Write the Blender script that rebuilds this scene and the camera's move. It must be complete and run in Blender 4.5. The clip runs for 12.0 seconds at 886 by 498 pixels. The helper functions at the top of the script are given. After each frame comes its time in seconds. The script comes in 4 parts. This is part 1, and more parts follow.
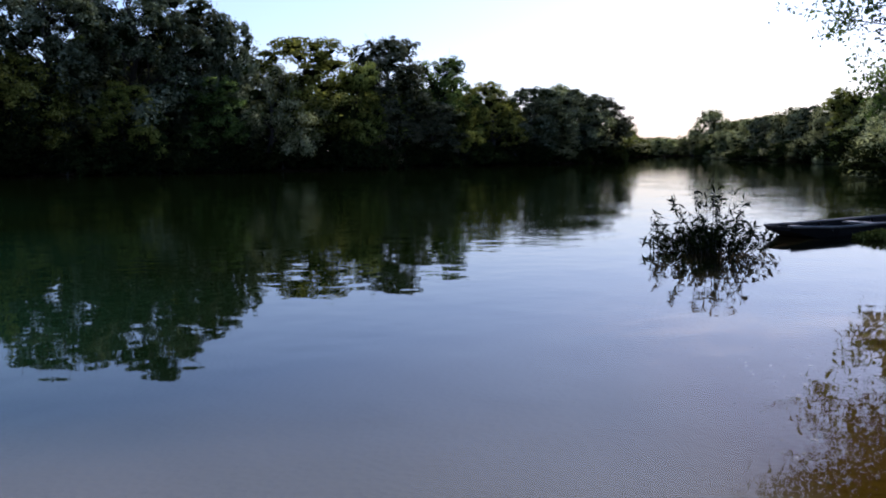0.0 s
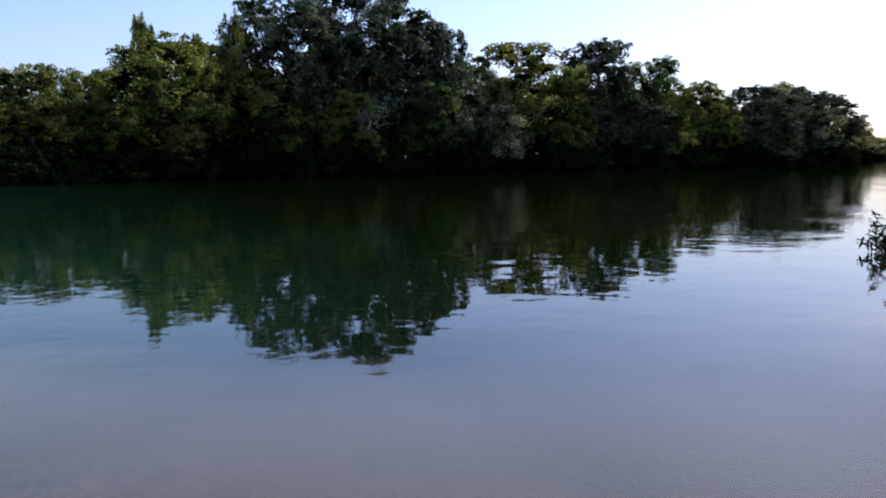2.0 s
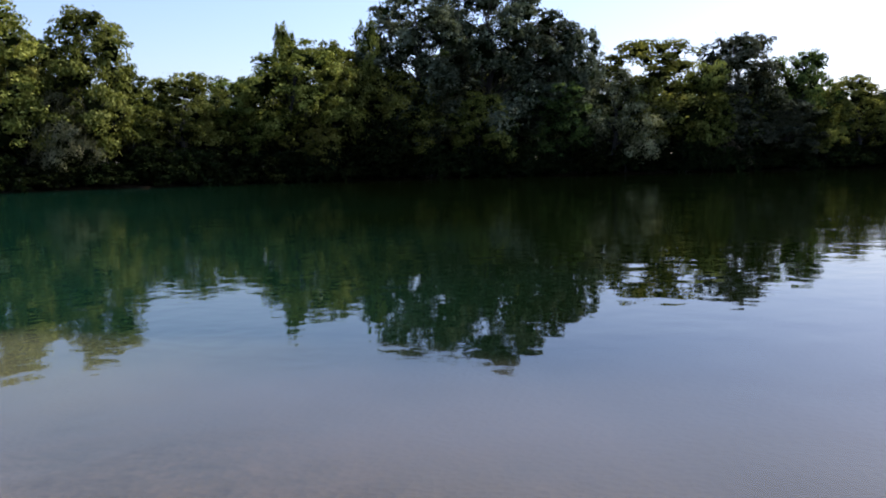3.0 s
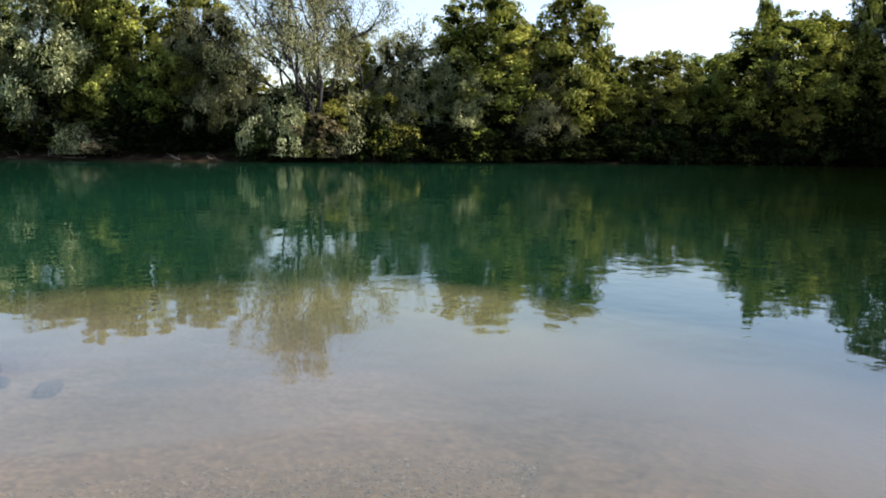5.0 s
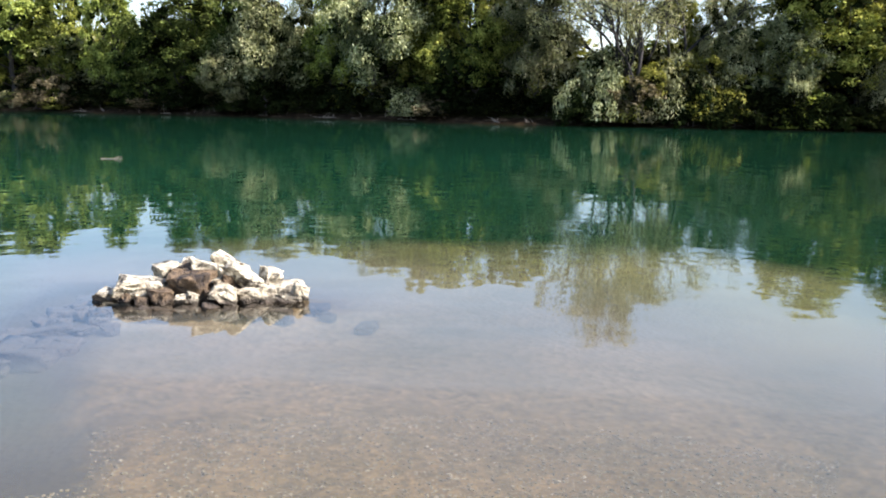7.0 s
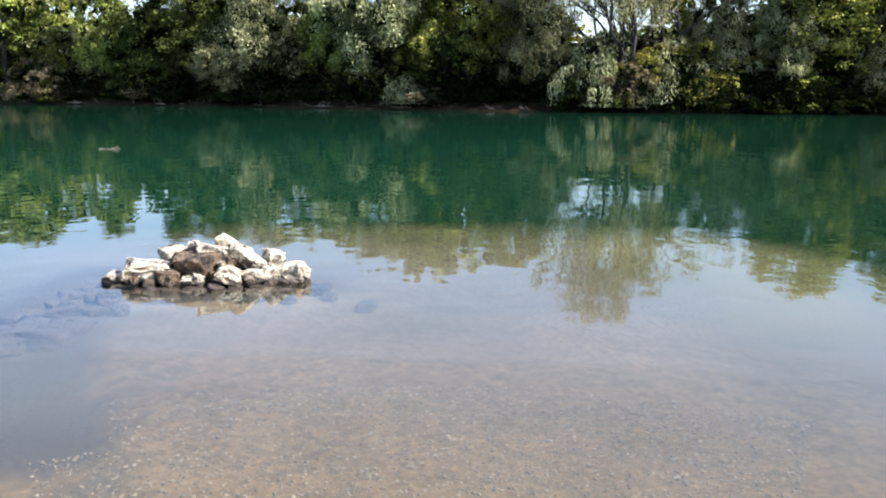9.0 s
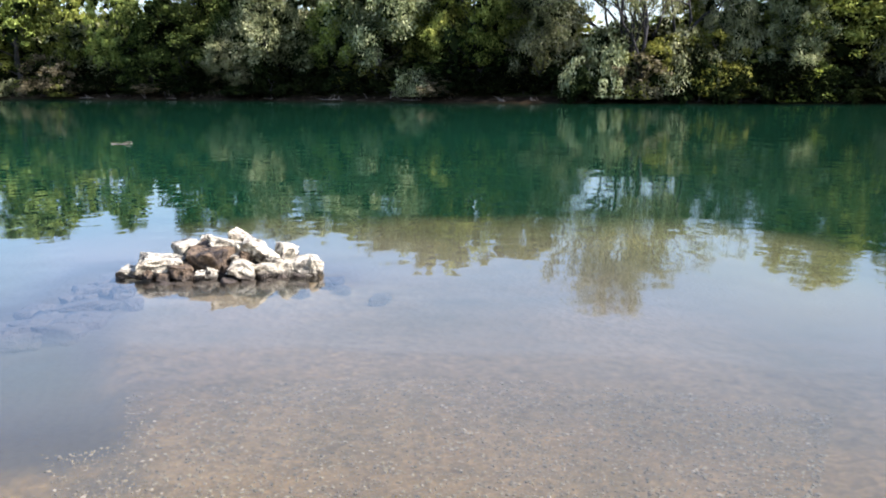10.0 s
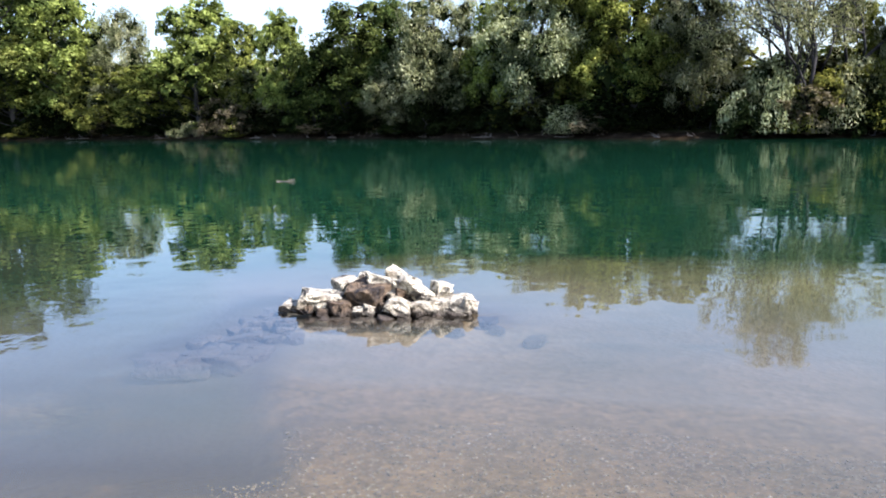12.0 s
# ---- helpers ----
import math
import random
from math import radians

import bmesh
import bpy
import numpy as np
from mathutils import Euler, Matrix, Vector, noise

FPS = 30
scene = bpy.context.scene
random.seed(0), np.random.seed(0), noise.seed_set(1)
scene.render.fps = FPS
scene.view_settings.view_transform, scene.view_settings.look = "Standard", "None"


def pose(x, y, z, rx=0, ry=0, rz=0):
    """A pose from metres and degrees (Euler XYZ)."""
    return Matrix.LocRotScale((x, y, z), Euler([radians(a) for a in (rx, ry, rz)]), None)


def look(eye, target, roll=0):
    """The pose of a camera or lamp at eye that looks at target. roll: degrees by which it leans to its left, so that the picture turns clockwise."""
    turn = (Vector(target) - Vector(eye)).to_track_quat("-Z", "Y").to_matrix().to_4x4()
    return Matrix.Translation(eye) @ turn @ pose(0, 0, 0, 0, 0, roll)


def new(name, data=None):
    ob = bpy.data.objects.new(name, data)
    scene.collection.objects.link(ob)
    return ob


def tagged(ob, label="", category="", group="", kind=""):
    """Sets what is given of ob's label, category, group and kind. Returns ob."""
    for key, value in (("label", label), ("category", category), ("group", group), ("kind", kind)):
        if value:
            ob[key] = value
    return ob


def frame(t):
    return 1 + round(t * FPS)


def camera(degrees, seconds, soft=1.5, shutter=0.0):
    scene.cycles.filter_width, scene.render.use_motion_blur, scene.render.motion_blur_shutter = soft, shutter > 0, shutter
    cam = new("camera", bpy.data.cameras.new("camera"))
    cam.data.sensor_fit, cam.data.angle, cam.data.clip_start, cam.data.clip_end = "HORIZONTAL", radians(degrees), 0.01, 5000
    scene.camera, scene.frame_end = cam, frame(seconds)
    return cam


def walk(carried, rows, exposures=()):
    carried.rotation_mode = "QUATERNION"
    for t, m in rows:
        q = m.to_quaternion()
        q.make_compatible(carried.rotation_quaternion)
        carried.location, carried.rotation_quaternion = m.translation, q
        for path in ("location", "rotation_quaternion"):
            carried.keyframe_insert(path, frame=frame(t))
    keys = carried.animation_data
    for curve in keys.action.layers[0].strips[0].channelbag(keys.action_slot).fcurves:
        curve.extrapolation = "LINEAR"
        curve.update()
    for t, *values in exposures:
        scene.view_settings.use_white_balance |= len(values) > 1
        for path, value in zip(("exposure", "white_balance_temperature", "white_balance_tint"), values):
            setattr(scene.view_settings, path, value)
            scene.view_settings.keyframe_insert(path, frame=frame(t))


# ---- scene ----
from collections import namedtuple

cam = camera(56.65, 12.0, soft=1.9)
# seconds, x, y, z, yaw to the left, pitch up, roll
ROWS = [
    (0.0, 0.054, -2.528, 1.722, 1.45, -6.53, -0.68),
    (0.5, 0.039, -2.732, 1.727, 3.84, -6.37, -0.93),
    (1.0, 0.017, -3.090, 1.721, 7.21, -6.24, -1.01),
    (1.5, -0.001, -3.511, 1.704, 11.35, -6.17, -0.92),
    (2.0, 0.055, -3.850, 1.700, 15.74, -6.18, -0.80),
    (2.5, -0.050, -4.029, 1.707, 20.38, -6.14, -0.78),
    (2.7, -0.064, -3.998, 1.709, 22.25, -6.05, -0.95),
    (4.3, -0.152, -3.741, 1.717, 39.51, -6.52, -0.19),
    (4.5, -0.163, -3.705, 1.717, 43.93, -6.74, 0.12),
    (5.0, -0.050, -3.771, 1.716, 56.12, -7.30, 0.57),
    (5.5, 0.121, -3.674, 1.714, 68.97, -8.12, 0.67),
    (6.0, 0.023, -3.730, 1.743, 76.18, -9.06, 0.94),
    (6.5, 0.014, -3.725, 1.738, 77.59, -9.69, 1.01),
    (7.0, 0.039, -3.708, 1.736, 77.62, -10.03, 0.95),
    (9.0, 0.306, -3.767, 1.715, 77.35, -10.86, 0.34),
    (9.5, 0.280, -3.769, 1.712, 77.76, -11.16, 0.04),
    (10.0, 0.275, -3.780, 1.711, 78.14, -11.37, -0.13),
    (10.5, 0.191, -3.801, 1.704, 79.16, -11.26, -0.18),
    (11.0, 0.125, -3.833, 1.709, 81.40, -10.63, -0.06),
    (11.5, 0.145, -3.832, 1.721, 84.97, -9.76, -0.54),
    (12.0, 0.139, -3.829, 1.723, 88.59, -8.75, -0.90),
]
EXPOSURES = [(0.0, 0.38, 5200, 28), (1.5, 0.36, 5250, 27), (2.7, 0.54, 5450, 27), (4.5, 1.02, 6050, 22), (5.5, 1.38, 6350, 19), (6.5, 1.52, 6200, 20), (9.5, 1.51, 5800, 21), (12.0, 1.42, 5650, 23)]
walk(cam, [(t, pose(x, y, z, 0, 0, yaw) @ pose(0, 0, 0, 90 + pitch) @ pose(0, 0, 0, 0, 0, roll)) for t, x, y, z, yaw, pitch, roll in ROWS], EXPOSURES)

# ---- daylight: a clear morning, the sun ahead and to the right of the first view ----
SUN_EL, SUN_AZ = 43.0, 30.0
world = bpy.data.worlds.new("daylight")
scene.world = world
world.use_nodes = True
sky = world.node_tree.nodes.new("ShaderNodeTexSky")
sky.sky_type, sky.sun_disc = "NISHITA", False
sky.sun_elevation, sky.sun_rotation = radians(SUN_EL), radians(SUN_AZ)
sky.air_density, sky.dust_density, sky.ozone_density = 1.2, 1.3, 1.5
world.node_tree.links.new(sky.outputs[0], world.node_tree.nodes["Background"].inputs["Color"])
world.node_tree.nodes["Background"].inputs["Strength"].default_value = 0.12
sun = new("sun", bpy.data.lights.new("sun", "SUN"))
sun.data.energy, sun.data.angle, sun.data.color = 5.0, radians(0.53), (1.0, 0.94, 0.84)
SUN_DIR = Vector((math.sin(radians(SUN_AZ)) * math.cos(radians(SUN_EL)), math.cos(radians(SUN_AZ)) * math.cos(radians(SUN_EL)), math.sin(radians(SUN_EL))))
sun.matrix_world = look((0, 0, 60), Vector((0, 0, 60)) - SUN_DIR)


# ---- materials ----
class Nodes:
    """A node material being written."""

    def __init__(self, name):
        self.mat = bpy.data.materials.new(name)
        self.mat.use_nodes = True
        self.tree = self.mat.node_tree
        self.tree.nodes.clear()
        self.out = self.add("OutputMaterial")

    def add(self, kind, **values):
        node = self.tree.nodes.new("ShaderNode" + kind)
        for key, value in values.items():
            node.inputs[key.replace("_", " ")].default_value = value
        return node

    def link(self, a, b):
        self.tree.links.new(a, b)

    def ramp(self, source, *stops, ease=False):
        node = self.add("ValToRGB")
        node.color_ramp.interpolation = "EASE" if ease else "LINEAR"
        while len(node.color_ramp.elements) < len(stops):
            node.color_ramp.elements.new(0.5)
        for element, (at, colour) in zip(node.color_ramp.elements, stops):
            element.position, element.color = at, (*colour, 1) if len(colour) == 3 else colour
        self.link(source, node.inputs[0])
        return node.outputs[0]

    def noise(self, vector, scale, detail=3.0, rough=0.55):
        node = self.add("TexNoise", Scale=scale, Detail=detail, Roughness=rough)
        self.link(vector, node.inputs["Vector"])
        return node.outputs[0]

    def mix(self, fac, a, b, blend="MIX"):
        node = self.add("MixRGB")
        node.blend_type = blend
        for socket, value in zip(node.inputs, (fac, a, b)):
            if isinstance(value, bpy.types.NodeSocket):
                self.link(value, socket)
            elif isinstance(value, tuple):
                socket.default_value = (*value, 1)
            else:
                socket.default_value = value
        return node.outputs[0]

    def maths(self, op, a, b=0.0, c=0.0):
        node = self.add("Math")
        node.operation = op
        for socket, value in zip(node.inputs, (a, b, c)):
            if isinstance(value, bpy.types.NodeSocket):
                self.link(value, socket)
            else:
                socket.default_value = value
        return node.outputs[0]

    def bump(self, height, strength, distance):
        node = self.add("Bump", Strength=strength, Distance=distance)
        self.link(height, node.inputs["Height"])
        return node.outputs[0]

    def done(self, shader):
        self.link(shader, self.out.inputs["Surface"])
        return self.mat


def leaf_material(name, dark, mid, light, lets_through=0.25, rough=0.55):
    n = Nodes(name)
    geo, info = n.add("NewGeometry"), n.add("ObjectInfo")
    single = geo.outputs["Random Per Island"]
    patch = n.noise(geo.outputs["Position"], 0.75, 3.0)
    bough = n.noise(geo.outputs["Position"], 0.24, 2.0)
    tone = n.maths("ADD", n.maths("MULTIPLY", single, 0.5), n.maths("ADD", n.maths("MULTIPLY_ADD", patch, 1.2, -0.9), n.maths("MULTIPLY", bough, 1.35)))
    colour = n.ramp(tone, (0.22, dark), (0.6, mid), (1.0, light))
    hue = n.add("HueSaturation")
    n.link(n.maths("MULTIPLY_ADD", info.outputs["Random"], 0.035, 0.485), hue.inputs["Hue"])
    n.link(n.maths("MULTIPLY_ADD", info.outputs["Random"], 0.5, 0.75), hue.inputs["Value"])
    n.link(colour, hue.inputs["Color"])
    surface = n.add("BsdfPrincipled", Roughness=rough, Specular_IOR_Level=0.0)
    n.link(hue.outputs[0], surface.inputs["Base Color"])
    glow = n.add("BsdfTranslucent")
    n.link(n.mix(1.0, hue.outputs[0], (1.0, 1.0, 0.55), "MULTIPLY"), glow.inputs["Color"])
    both = n.add("MixShader", Fac=lets_through)
    n.link(surface.outputs[0], both.inputs[1])
    n.link(glow.outputs[0], both.inputs[2])
    return n.done(both.outputs[0])


def bark_material(name, dark, light):
    n = Nodes(name)
    coord = n.add("TexCoord")
    stretch = n.add("Mapping")
    stretch.inputs["Scale"].default_value = (1, 1, 0.25)
    n.link(coord.outputs["Object"], stretch.inputs["Vector"])
    grain = n.noise(stretch.outputs[0], 6.0, 5.0)
    blotch = n.noise(coord.outputs["Object"], 0.8, 2.0)
    colour = n.mix(n.maths("MULTIPLY", blotch, 0.4), n.ramp(grain, (0.3, dark), (0.7, light)), tuple(1.3 * c for c in light))
    surface = n.add("BsdfPrincipled", Roughness=0.9)
    n.link(colour, surface.inputs["Base Color"])
    n.link(n.bump(grain, 0.6, 0.03), surface.inputs["Normal"])
    return n.done(surface.outputs[0])


LEAF = {
    "y": leaf_material("yellow_green_leaves", (0.018, 0.022, 0.005), (0.145, 0.165, 0.032), (0.36, 0.38, 0.1), 0.3),
    "b": leaf_material("olive_leaves", (0.012, 0.016, 0.0035), (0.14, 0.156, 0.0301), (0.408, 0.408, 0.0915), 0.3),
    "w": leaf_material("grey_willow_leaves", (0.018, 0.022, 0.009), (0.19, 0.2, 0.09), (0.48, 0.469, 0.255), 0.28, 0.5),
    "d": leaf_material("dark_leaves", (0.005, 0.009, 0.0026), (0.064, 0.0915, 0.0229), (0.199, 0.236, 0.061), 0.28),
    "p": leaf_material("silver_poplar_leaves", (0.006, 0.008, 0.0045), (0.0735, 0.084, 0.0455), (0.219, 0.228, 0.14), 0.18, 0.45),
    "s": leaf_material("dry_shrub_leaves", (0.0306, 0.0266, 0.014), (0.111, 0.096, 0.0508), (0.268, 0.228, 0.131), 0.3),
}
# near-black leaf colour that stands in for the shade under the trees
LEAF["u"] = leaf_material("shade_dark_bush_leaves", (0.004, 0.0065, 0.002), (0.012, 0.017, 0.005), (0.028, 0.036, 0.01), 0.15)
LEAF["g"], LEAF["h"] = LEAF["b"], LEAF["w"]
# leaves inside the crowns, the shade there put into their dark colour
INNER_SHADE_LEAF = leaf_material("shade_dark_inner_leaves", (0.006, 0.009, 0.003), (0.012, 0.017, 0.005), (0.022, 0.028, 0.009), 0.1)
DARK_BARK = bark_material("dark_willow_bark", (0.006, 0.005, 0.004), (0.02, 0.017, 0.014))
BARK = bark_material("grey_brown_bark", (0.015, 0.013, 0.01), (0.048, 0.042, 0.034))


def water_material():
    n = Nodes("river_water")
    geo = n.add("NewGeometry")
    place = geo.outputs["Position"]
    # ripples, in calm and stirred patches
    swell = n.noise(place, 0.9, 2.0)
    fine = n.noise(place, 5.0, 2.0)
    stirred = n.ramp(n.noise(place, 0.09, 4.0), (0.46, (0.05, 0.05, 0.05)), (0.62, (1, 1, 1)))
    split = n.add("SeparateXYZ")
    n.link(place, split.inputs[0])
    riffle = n.ramp(n.maths("MULTIPLY", split.outputs["Y"], 0.01), (0.1, (0, 0, 0)), (0.2, (1, 1, 1)), (0.55, (1, 1, 1)), (0.8, (0, 0, 0)))
    streaks = n.ramp(n.noise(place, 0.22, 4.0), (0.38, (0, 0, 0)), (0.58, (1, 1, 1)))
    shoal = n.add("Attribute")
    shoal.attribute_name = "shoal"
    stirred = n.maths("ADD", stirred, n.ramp(shoal.outputs["Fac"], (0.02, (0, 0, 0)), (0.25, (0.5, 0.5, 0.5)), (0.5, (0.5, 0.5, 0.5)), (0.75, (0, 0, 0))))
    stirred = n.maths("ADD", stirred, n.maths("MULTIPLY", n.maths("MULTIPLY", riffle, streaks), 2.9))
    height = n.maths("ADD", n.maths("MULTIPLY", swell, 1.0), n.maths("MULTIPLY", n.maths("MULTIPLY", fine, 0.2), stirred))
    normal = n.bump(height, 1.0, 0.008)
    # the body of the water: clear over the shelf, murky green over the deep channel
    depth = n.add("Attribute")
    depth.attribute_name = "depth"
    murk = n.ramp(depth.outputs["Fac"], (0.03, (0.0, 0.0, 0.0)), (0.1, (0.36, 0.36, 0.36)), (0.17, (0.52, 0.52, 0.52)), (0.40, (0.95, 0.95, 0.95)), (0.6, (0.99, 0.99, 0.99)))
    wobble = n.noise(place, 0.08, 2.0)
    body = n.add("BsdfDiffuse")
    # darker green upstream: tree shade and the sunward view put into the colour
    down = n.ramp(n.maths("ADD", n.maths("MULTIPLY_ADD", split.outputs["X"], -0.016, n.maths("MULTIPLY", split.outputs["Y"], -0.012)), n.maths("MULTIPLY_ADD", wobble, 0.3, 0.23)), (0.3, (0, 0, 0)), (0.75, (1, 1, 1)))
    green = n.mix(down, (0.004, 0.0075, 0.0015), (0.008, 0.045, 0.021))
    sandy = n.ramp(n.maths("ADD", shoal.outputs["Fac"], n.maths("MULTIPLY_ADD", n.noise(place, 0.6, 4.0), 0.5, -0.25)), (0.15, (0, 0, 0)), (0.5, (0.6, 0.6, 0.6)), (0.9, (1, 1, 1)))
    silted = n.ramp(depth.outputs["Fac"], (0.08, (0.138, 0.131, 0.113)), (0.32, (0.13, 0.124, 0.056)))
    silted = n.mix(1.0, silted, n.ramp(n.noise(place, 0.45, 4.0), (0.38, (0.72, 0.78, 0.74)), (0.6, (1.05, 1.03, 1.0))), "MULTIPLY")
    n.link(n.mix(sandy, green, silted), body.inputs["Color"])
    clear = n.add("BsdfTransparent")
    clear.inputs["Color"].default_value = (0.93, 0.93, 0.88, 1)
    under = n.add("MixShader")
    n.link(murk, under.inputs[0])
    n.link(clear.outputs[0], under.inputs[1])
    n.link(body.outputs[0], under.inputs[2])
    gloss = n.add("BsdfGlossy")
    gloss.inputs["Roughness"].default_value = 0.016
    n.link(normal, gloss.inputs["Normal"])
    facing = n.add("LayerWeight", Blend=0.5)
    n.link(normal, facing.inputs["Normal"])
    mirror = n.maths("MULTIPLY_ADD", n.maths("POWER", facing.outputs["Facing"], 5.0), 0.98, 0.02)
    whole = n.add("MixShader")
    n.link(mirror, whole.inputs[0])
    n.link(under.outputs[0], whole.inputs[1])
    n.link(gloss.outputs[0], whole.inputs[2])
    return n.done(whole.outputs[0])


def ground_material():
    n = Nodes("river_bed_and_banks")
    geo = n.add("NewGeometry")
    place = geo.outputs["Position"]
    split = n.add("SeparateXYZ")
    n.link(place, split.inputs[0])
    pebble = n.add("TexVoronoi", Scale=16.0)
    n.link(place, pebble.inputs["Vector"])
    tint = n.noise(place, 0.7, 3.0)
    stones = n.mix(0.55, n.ramp(tint, (0.3, (0.15, 0.11, 0.065)), (0.7, (0.26, 0.20, 0.13))), n.ramp(pebble.outputs["Color"], (0.2, (0.55, 0.55, 0.55)), (0.8, (1.25, 1.22, 1.15))), "MULTIPLY")
    stones = n.mix(0.35, stones, (0.20, 0.155, 0.095))
    sand = n.ramp(n.noise(place, 3.0, 4.0), (0.3, (0.135, 0.112, 0.08)), (0.7, (0.18, 0.153, 0.113)))
    where = n.ramp(n.noise(place, 0.35, 3.0), (0.48, (0, 0, 0)), (0.58, (1, 1, 1)))
    bed = n.mix(where, stones, sand)
    moss = n.ramp(n.noise(place, 0.5, 4.0), (0.56, (0, 0, 0)), (0.72, (1, 1, 1)))
    bed = n.mix(n.maths("MULTIPLY", moss, 0.55), bed, (0.07, 0.075, 0.04))
    grit = n.add("TexVoronoi", Scale=42.0)
    n.link(place, grit.inputs["Vector"])
    stones = n.mix(0.5, stones, n.ramp(grit.outputs["Color"], (0.15, (0.45, 0.42, 0.38)), (0.6, (1.1, 1.05, 0.95)), (0.95, (1.7, 1.6, 1.4))), "MULTIPLY")
    mottle = n.ramp(n.noise(place, 2.4, 6.0, 0.65), (0.35, (0.62, 0.64, 0.55)), (0.52, (1, 1, 1)), (0.7, (1.18, 1.12, 1.05)))
    # brown gravel towards the shore, and a darker reach beyond a straight edge
    shoreward = n.maths("ADD", n.maths("MULTIPLY_ADD", split.outputs["Y"], -0.25, split.outputs["X"]), n.maths("MULTIPLY_ADD", tint, 0.7, 4.15))
    gravel = n.ramp(n.maths("MULTIPLY_ADD", shoreward, 0.5, 0.5), (0.42, (0, 0, 0)), (0.52, (1, 1, 1)))
    bed = n.mix(n.maths("MULTIPLY", gravel, 0.75), bed, n.mix(1.0, n.mix(1.0, stones, (0.80, 0.735, 0.53), "MULTIPLY"), mottle, "MULTIPLY"))
    beyond = n.ramp(n.maths("MULTIPLY_ADD", n.maths("MULTIPLY_ADD", tint, 0.5, split.outputs["Y"]), -0.5, -1.8), (0.5, (0, 0, 0)), (0.62, (1, 1, 1)))
    outer = n.ramp(n.maths("MULTIPLY_ADD", shoreward, -0.25, 0.6), (0.3, (0, 0, 0)), (0.5, (1, 1, 1)))
    bed = n.mix(n.maths("MULTIPLY", n.maths("MULTIPLY", beyond, outer), 0.75), bed, (0.035, 0.036, 0.032))
    # dark patches; the last two are brown bed with tree shade in the colour
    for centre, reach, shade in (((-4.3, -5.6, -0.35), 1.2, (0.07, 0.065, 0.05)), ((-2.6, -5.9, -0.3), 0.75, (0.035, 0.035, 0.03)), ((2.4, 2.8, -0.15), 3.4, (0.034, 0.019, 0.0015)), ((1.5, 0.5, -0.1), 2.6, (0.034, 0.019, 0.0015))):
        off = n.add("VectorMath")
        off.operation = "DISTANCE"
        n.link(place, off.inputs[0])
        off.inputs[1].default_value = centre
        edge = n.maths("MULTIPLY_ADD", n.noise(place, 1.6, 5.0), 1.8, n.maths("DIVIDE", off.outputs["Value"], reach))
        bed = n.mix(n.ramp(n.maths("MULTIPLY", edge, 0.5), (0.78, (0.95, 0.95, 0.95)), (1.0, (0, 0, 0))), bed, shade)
    lean = n.maths("ADD", n.maths("MULTIPLY_ADD", split.outputs["X"], 0.35, split.outputs["Y"]), n.maths("MULTIPLY", tint, 1.5))
    mud = n.ramp(n.maths("MULTIPLY_ADD", lean, 0.1, 0.5), (0.3, (0, 0, 0)), (0.72, (1, 1, 1)), ease=True)
    right = n.ramp(n.maths("MULTIPLY", split.outputs["X"], 0.25), (0.2, (1, 1, 1)), (0.5, (0, 0, 0)))
    bed = n.mix(n.maths("MULTIPLY", mud, right), bed, (0.115, 0.104, 0.07))
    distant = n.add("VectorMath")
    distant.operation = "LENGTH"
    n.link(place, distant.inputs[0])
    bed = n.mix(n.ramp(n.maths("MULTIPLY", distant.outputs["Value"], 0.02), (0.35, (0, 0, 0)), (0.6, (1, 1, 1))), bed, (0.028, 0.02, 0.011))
    soil = n.ramp(n.noise(place, 1.3, 5.0), (0.4, (0.018, 0.012, 0.007)), (0.58, (0.04, 0.028, 0.016)), (0.75, (0.13, 0.1, 0.065)))
    grass = n.ramp(n.noise(place, 2.0, 5.0), (0.3, (0.035, 0.055, 0.015)), (0.7, (0.09, 0.11, 0.03)))
    z = split.outputs["Z"]
    colour = n.mix(n.ramp(n.maths("ADD", z, 0.5), (0.52, (0, 0, 0)), (0.6, (1, 1, 1))), bed, soil)
    colour = n.mix(n.ramp(n.maths("MULTIPLY", z, 0.4), (0.2, (0, 0, 0)), (0.4, (1, 1, 1))), colour, grass)
    surface = n.add("BsdfPrincipled", Roughness=0.9, Specular_IOR_Level=0.0)
    n.link(colour, surface.inputs["Base Color"])
    n.link(n.bump(pebble.outputs["Distance"], 0.5, 0.02), surface.inputs["Normal"])
    return n.done(surface.outputs[0])


